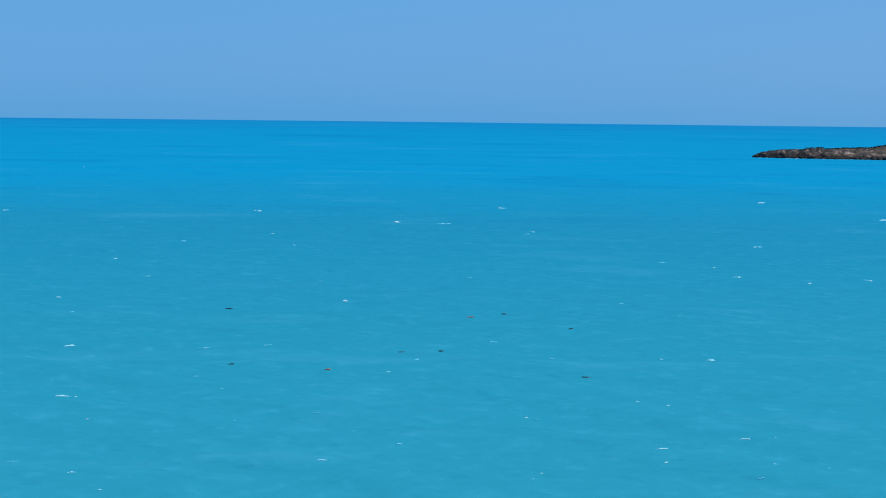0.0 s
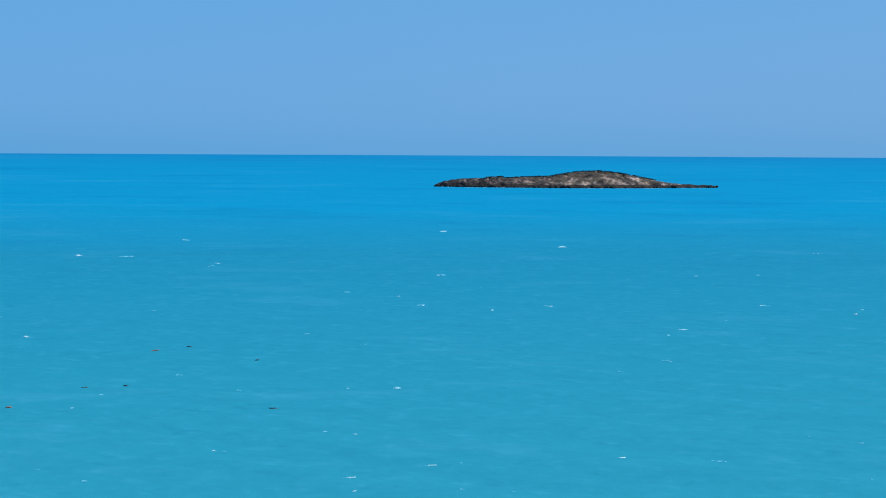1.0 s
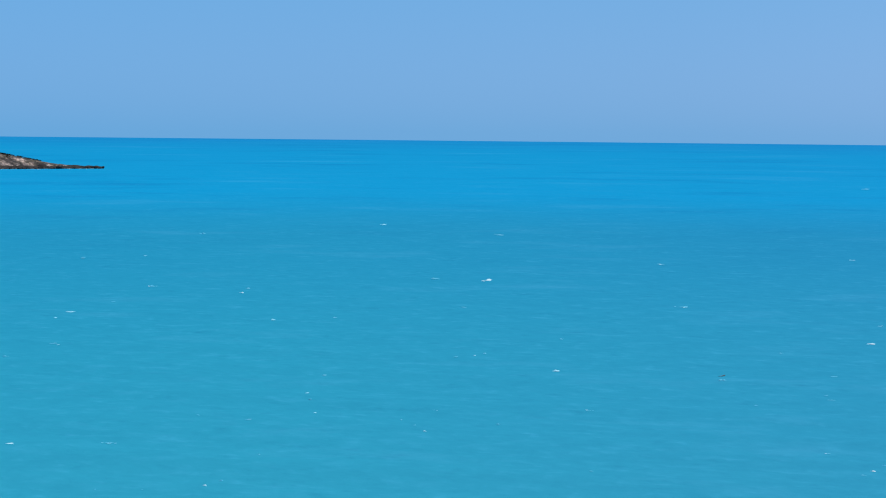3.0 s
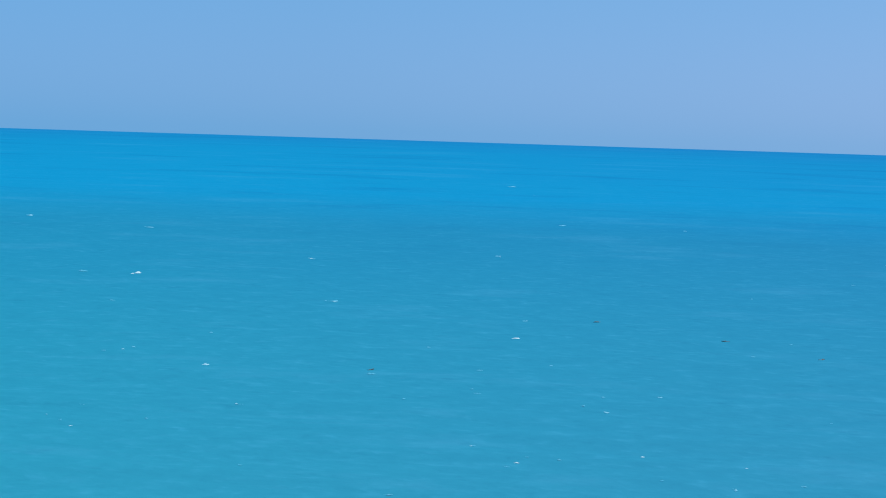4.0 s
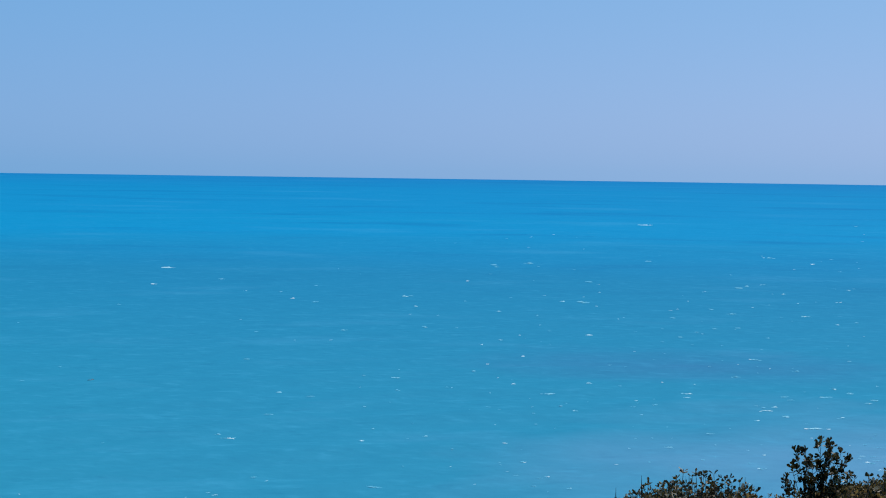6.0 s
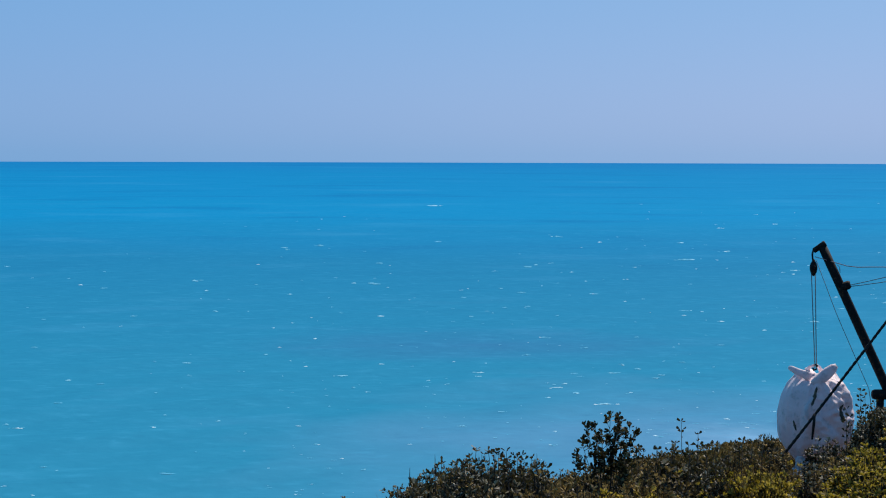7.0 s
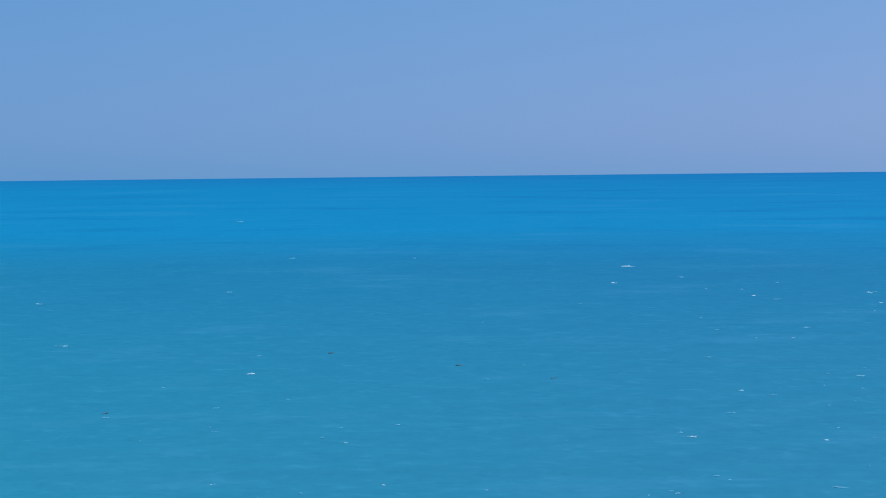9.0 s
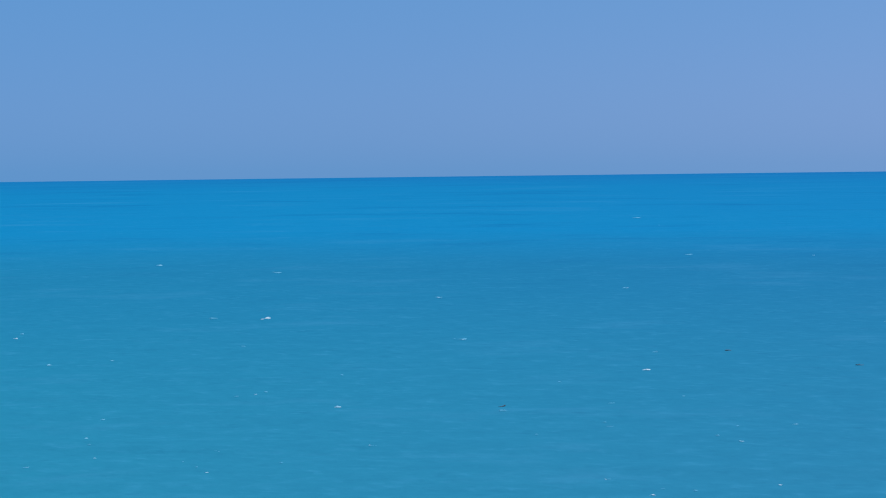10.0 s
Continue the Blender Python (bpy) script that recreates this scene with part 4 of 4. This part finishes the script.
# ---- hoist with its boom, ropes and guy lines ----
def build_hoist():
    root = tagged(new("hoist"), "black painted steel hoist boom with pulley block and ropes", "hoist")
    root.location = (5.6, 25.4, ground_z(5.6, 25.4))
    base = root.location.copy()

    def at(*p):
        return Vector(p) - base

    tip, low = Vector((4.437, 25.616, 18.86)), Vector((5.272, 25.46, 17.02))
    d = (low - tip).normalized()
    foot = low + d * 1.35
    ring = []
    for i, f in enumerate(np.linspace(0, 1, 9)):
        ring.append(at(*(tip.lerp(foot, f))))
    part("boom", Shape().tube(ring, [0.057, 0.058, 0.058, 0.059, 0.059, 0.060, 0.060, 0.061, 0.061], 14).mesh("boom", M_STEEL), root)
    # cross head with rounded ends
    a, b = at(4.325, 25.63, 18.80), at(4.475, 25.60, 18.905)
    h = Shape().tube([a, a.lerp(b, 0.06), a.lerp(b, 0.4), a.lerp(b, 0.75), a.lerp(b, 0.95), b], [0.020, 0.034, 0.036, 0.040, 0.042, 0.030], 12)
    part("cross_head", h.mesh("cross_head", M_STEEL), root)
    # shackle and pulley block
    t = at(4.325, 25.63, 18.80)
    part("shackle", Shape().tube([t + Vector((0, 0, 0.01)), t + Vector((-0.012, 0, -0.04)), t + Vector((-0.008, 0, -0.09)), t + Vector((0, 0, -0.13))], 0.012, 8).mesh("shackle", M_STEEL), root)
    c = t + Vector((0.006, 0, -0.13))
    zs, rr = [0.03, 0.0, -0.03, -0.07, -0.11, -0.145, -0.17, -0.19], [0.008, 0.022, 0.040, 0.050, 0.048, 0.038, 0.022, 0.010]
    block = part("pulley_block", Shape().tube([c + Vector((0, 0, z)) for z in zs], rr, 14).mesh("pulley_block", M_STEEL), root)
    part("sheave", Shape().tube([c + Vector((0, -0.055, -0.08)), c + Vector((0, 0.055, -0.08))], 0.028, 12).mesh("sheave", M_STEEL), block)
    # falls of the hoisting rope
    bag = at(4.37, 25.63, 17.30)
    for dx, ex in ((-0.028, -0.006), (0.022, 0.012)):
        part("hoist_rope", Shape().tube([c + Vector((dx, 0, -0.12)), (c + Vector((dx, 0, -0.15))).lerp(bag + Vector((ex, 0, 0)), 0.5), bag + Vector((ex, 0, 0))], 0.0065, 6).mesh("hoist_rope", M_ROPE), root)
    part("hook", Shape().tube([bag + Vector((0, 0, 0.05)), bag + Vector((0.02, 0, 0.02)), bag + Vector((0.01, 0, -0.02)), bag + Vector((-0.02, 0, -0.03)), bag + Vector((-0.03, 0, 0.0))], 0.014, 8).mesh("hook", M_STEEL), root)
    part("tag_line", Shape().tube([c + Vector((0.03, 0, 0.02)), at(4.62, 25.57, 18.0), at(5.03, 25.50, 17.05), at(5.10, 25.5, 16.6)], 0.0045, 6).mesh("tag_line", M_ROPE), root)
    # stub on the boom for the topping lift
    s0 = Vector((4.675, 25.56, 18.34))
    part("bracket", Shape().tube([at(*s0), at(4.70, 25.55, 18.35), at(4.765, 25.54, 18.375), at(4.785, 25.535, 18.38)], [0.055, 0.058, 0.058, 0.045], 10).mesh("bracket", M_STEEL), root)
    # mast behind the shrubs that holds the lines
    mast = Vector((5.93, 25.33, 0))
    z0 = ground_z(mast.x, mast.y)
    part("mast", Shape().tube([at(mast.x, mast.y, z) for z in (z0 - 0.2, 17.0, 18.2, 18.97)], [0.07, 0.065, 0.06, 0.055], 12).mesh("mast", M_STEEL), root)
    for z1, z2, sag in ((18.372, 18.695, 0.015), (18.355, 18.58, 0.02)):
        p, q = at(4.785, 25.535, z1), at(mast.x, mast.y, z2)
        part("topping_lift", Shape().tube([p.lerp(q, f) - Vector((0, 0, sag * 4 * f * (1 - f))) for f in np.linspace(0, 1, 9)], 0.0055, 6).mesh("topping_lift", M_ROPE), root)
    p, q = at(4.34, 25.58, 18.73), at(mast.x, mast.y, 18.69)
    part("red_line", Shape().tube([p.lerp(q, f) - Vector((0, 0, 0.10 * 4 * f * (1 - f) + 0.03 * math.exp(-(f - 0.28) ** 2 * 60))) for f in np.linspace(0, 1, 13)], 0.006, 6).mesh("red_line", M_REDROPE), root, "faded red line")
    r0 = at(4.62, 25.55, 18.63)
    part("rope_end", Shape().tube([r0, r0 + Vector((0.03, 0, -0.03)), r0 + Vector((0.035, 0, -0.10))], 0.005, 6).mesh("rope_end", M_ROPE), root)
    # twisted guy line to a stake in front
    p, q = at(3.46, 24.61, ground_z(3.46, 24.61) - 0.01), at(mast.x, mast.y - 0.07, 18.93)
    for ph in (0.0, math.pi):
        pts = []
        for f in np.linspace(0, 1, 130):
            a = f * 150 + ph
            pts.append(p.lerp(q, f) + Vector((0.0045 * math.cos(a), 0.0045 * math.sin(a), 0.0045 * math.sin(a))) - Vector((0, 0, 0.02 * 4 * f * (1 - f))))
        part("guy_line", Shape().tube(pts, 0.0145, 6).mesh("guy_line", M_CHAIN), root)
    g = p.lerp(q, 0.31)
    part("hanging_strop", Shape().tube([g, g + Vector((-0.01, -0.02, -0.12)), g + Vector((-0.03, -0.02, -0.32))], [0.016, 0.018, 0.012], 8).mesh("hanging_strop", M_CHAIN), root)
    # winch drum at the boom's heel
    w = at(5.16, 25.42, 16.985)
    dr = Shape().tube([w + Vector((-0.11, 0, 0)), w + Vector((-0.10, 0, 0)), w + Vector((-0.07, 0, 0.0)), w + Vector((0.08, 0, 0)), w + Vector((0.11, 0, 0)), w + Vector((0.12, 0, 0))], [0.035, 0.055, 0.066, 0.066, 0.058, 0.035], 14)
    drum = part("winch_drum", dr.mesh("winch_drum", M_STEEL), root)
    part("winch_stand", Shape().tube([w, w + Vector((0.0, 0.0, -0.6)), Vector((w.x, w.y, ground_z(5.10, 25.42) - 0.1 - base.z))], [0.05, 0.05, 0.06], 8).mesh("winch_stand", M_STEEL), drum)
    root.location.z -= 0.024
    return root


build_hoist()


# ---- bulk bag ----
def build_bag():
    root = tagged(new("bulk_bag"), "bulging white woven bulk bag hanging from hoist ropes", "bag")
    cx, cy, z0 = 4.372, 25.64, 16.06
    root.location, root.scale = (cx, cy, z0), (1, 1, 1.03)
    zs = [0.0, 0.04, 0.12, 0.25, 0.42, 0.60, 0.76, 0.90, 1.0, 1.10, 1.16]
    rs = [0.14, 0.22, 0.325, 0.42, 0.475, 0.485, 0.46, 0.41, 0.35, 0.27, 0.20]
    nu, nz = 112, 70

    def cloth(a, z):
        """Radius of the bag at an angle and height."""
        t = z / 1.16
        R = float(np.mean(np.interp(np.clip(z + np.linspace(-0.09, 0.09, 9), 0, 1.16), zs, rs)))
        # rounded square plan, bulging between the corners
        k = (abs(math.cos(a + 0.5)) ** 2.7 + abs(math.sin(a + 0.5)) ** 2.7) ** (-1 / 2.7)
        k = 0.6 + 0.4 * k
        q = Vector((math.cos(a) * 2.2, math.sin(a) * 2.2, z * 1.3))
        fold = 0.030 * noise.noise(q * 1.3 + Vector((3, 1, 0))) + 0.024 * noise.noise(q * 2.9) - 0.022 * abs(noise.noise(q * 0.9 + Vector((math.cos(a), 4, 2))))
        # gathered creases towards the rim and the spout
        g = max(0.0, (t - 0.70) / 0.30) ** 1.5 + max(0.0, (0.22 - t) / 0.22)
        fold += 0.020 * g * math.sin(a * 11 + 2 * noise.noise(q))
        # rumpled side panel
        side = max(0.0, math.cos(a + 1.0)) ** 3
        fold += side * (0.075 * noise.noise(Vector((math.cos(a) * 3.0, z * 6.5, 2.0))) + 0.05 * noise.noise(Vector((math.cos(a) * 7.0 + z * 4.0, z * 15.0, 6.0))))
        # the panel pressed in beside the seam
        da = (a - radians(273)) / 0.17
        fold -= 0.065 * math.exp(-da * da) * math.exp(-((z - 0.70) / 0.26) ** 2)
        fold += 0.050 * math.exp(-((a - radians(252)) / 0.11) ** 2) * math.exp(-((z - 0.66) / 0.22) ** 2)
        return R * k + fold

    v, f = [], []
    for i in range(nz + 1):
        t = i / nz
        z = 1.16 * t
        for j in range(nu):
            a = math.tau * j / nu
            r = cloth(a, z)
            dip = -0.10 * max(0.0, t - 0.86) / 0.14 * (0.5 + 0.5 * math.cos(4 * (a + 0.5)))
            v.append((math.cos(a) * r, math.sin(a) * r * 0.95, z + dip))
    for i in range(nz):
        for j in range(nu):
            b, c = i * nu + j, i * nu + (j + 1) % nu
            f.append((b, c, c + nu, b + nu))
    v.append((0, 0, -0.01))
    v.append((0, 0, 1.10))
    n = len(v)
    f += [((j + 1) % nu, j, n - 2) for j in range(nu)]
    f += [(nz * nu + j, nz * nu + (j + 1) % nu, n - 1) for j in range(nu)]
    body = part("body", mesh("bag_body", v, f, M_BAG), root)

    def lobe(name, pts, w, thick):
        """A padded cloth loop: a flattened, tapering tube."""
        s = Shape()
        pts = [Vector(p) for p in pts]
        vs, fs = [], []
        for i, p in enumerate(pts):
            d = (pts[min(i + 1, len(pts) - 1)] - pts[max(i - 1, 0)]).normalized()
            sd = d.cross(Vector((0, 1, 0))).normalized()
            u = Vector((0, 1, 0))
            for j in range(12):
                a = math.tau * j / 12
                vs.append(p + sd * math.cos(a) * w[i] + u * math.sin(a) * thick[i])
        for i in range(len(pts) - 1):
            for j in range(12):
                b, c = i * 12 + j, i * 12 + (j + 1) % 12
                fs.append((b, c, c + 12, b + 12))
        fs += [tuple(range(11, -1, -1)), tuple(range((len(pts) - 1) * 12, len(pts) * 12))]
        s.add(vs, fs)
        part(name, s.mesh(name, M_BAG), root)

    lobe("lifting_loop", [(-0.10, -0.31, 1.02), (-0.02, -0.31, 1.055), (0.05, -0.30, 1.10), (0.12, -0.28, 1.155), (0.185, -0.26, 1.205), (0.225, -0.25, 1.235)],
         [0.03, 0.058, 0.074, 0.072, 0.056, 0.028], [0.02, 0.032, 0.036, 0.034, 0.026, 0.014])
    lobe("lifting_loop", [(-0.10, -0.22, 1.08), (-0.18, -0.20, 1.12), (-0.26, -0.18, 1.15), (-0.33, -0.16, 1.185), (-0.37, -0.15, 1.20)],
         [0.06, 0.050, 0.042, 0.034, 0.020], [0.032, 0.032, 0.028, 0.022, 0.012])
    lobe("lifting_loop", [(-0.14, 0.24, 0.98), (-0.10, 0.2, 1.10), (-0.05, 0.12, 1.18), (0.0, 0.03, 1.215)], [0.05, 0.035, 0.02, 0.014], [0.03, 0.025, 0.016, 0.012])
    lobe("lifting_loop", [(0.16, 0.24, 0.98), (0.12, 0.2, 1.10), (0.06, 0.12, 1.18), (0.01, 0.03, 1.215)], [0.05, 0.035, 0.02, 0.014], [0.03, 0.025, 0.016, 0.012])
    lobe("spout", [(-0.10, -0.06, 0.10), (-0.16, -0.10, 0.02), (-0.20, -0.12, -0.03), (-0.22, -0.13, -0.10), (-0.23, -0.13, -0.17)], [0.17, 0.12, 0.07, 0.10, 0.14], [0.14, 0.10, 0.06, 0.08, 0.10])
    def on(deg, z, out=0.0):
        r = cloth(radians(deg), z) + out
        return Vector((math.cos(radians(deg)) * r, math.sin(radians(deg)) * r * 0.95, z))

    # curled seam flap, and dark patches laid on the cloth for gaps and crease shade
    lobe("seam_flap", [on(258, 0.86, -0.01), on(252, 0.79, 0.015), on(249, 0.72, 0.025), on(250, 0.65, 0.02), on(254, 0.58, -0.01)], [0.010, 0.024, 0.032, 0.028, 0.010], [0.012, 0.022, 0.028, 0.022, 0.010])
    for nm, deg, zc, wd, ht, lean in (("slit", 260, 0.87, 2.8, 0.12, 4.0), ("slit", 229, 0.50, 1.8, 0.065, -2.0), ("tear", 305, 0.66, 4.5, 0.11, 2.0)):
        s, rows = Shape(), 9
        vs, fs = [], []
        for i in range(rows):
            u = 2 * i / (rows - 1) - 1
            z = zc + u * ht
            half = wd * (1 - u * u) ** 0.7 * (1 + 0.25 * math.sin(i * 2.1)) + 0.15
            for k in (-1.0, -0.35, 0.35, 1.0):
                vs.append(on(deg + lean * u + k * half, z, 0.004 if abs(k) == 1 else 0.007))
        for i in range(rows - 1):
            for k in range(3):
                b = i * 4 + k
                fs.append((b, b + 1, b + 5, b + 4))
        s.add(vs, fs)
        part(nm, s.mesh(nm, M_BAGDARK), body, "dark brown patch on the fabric for gap and crease shade")
    return root


build_bag()
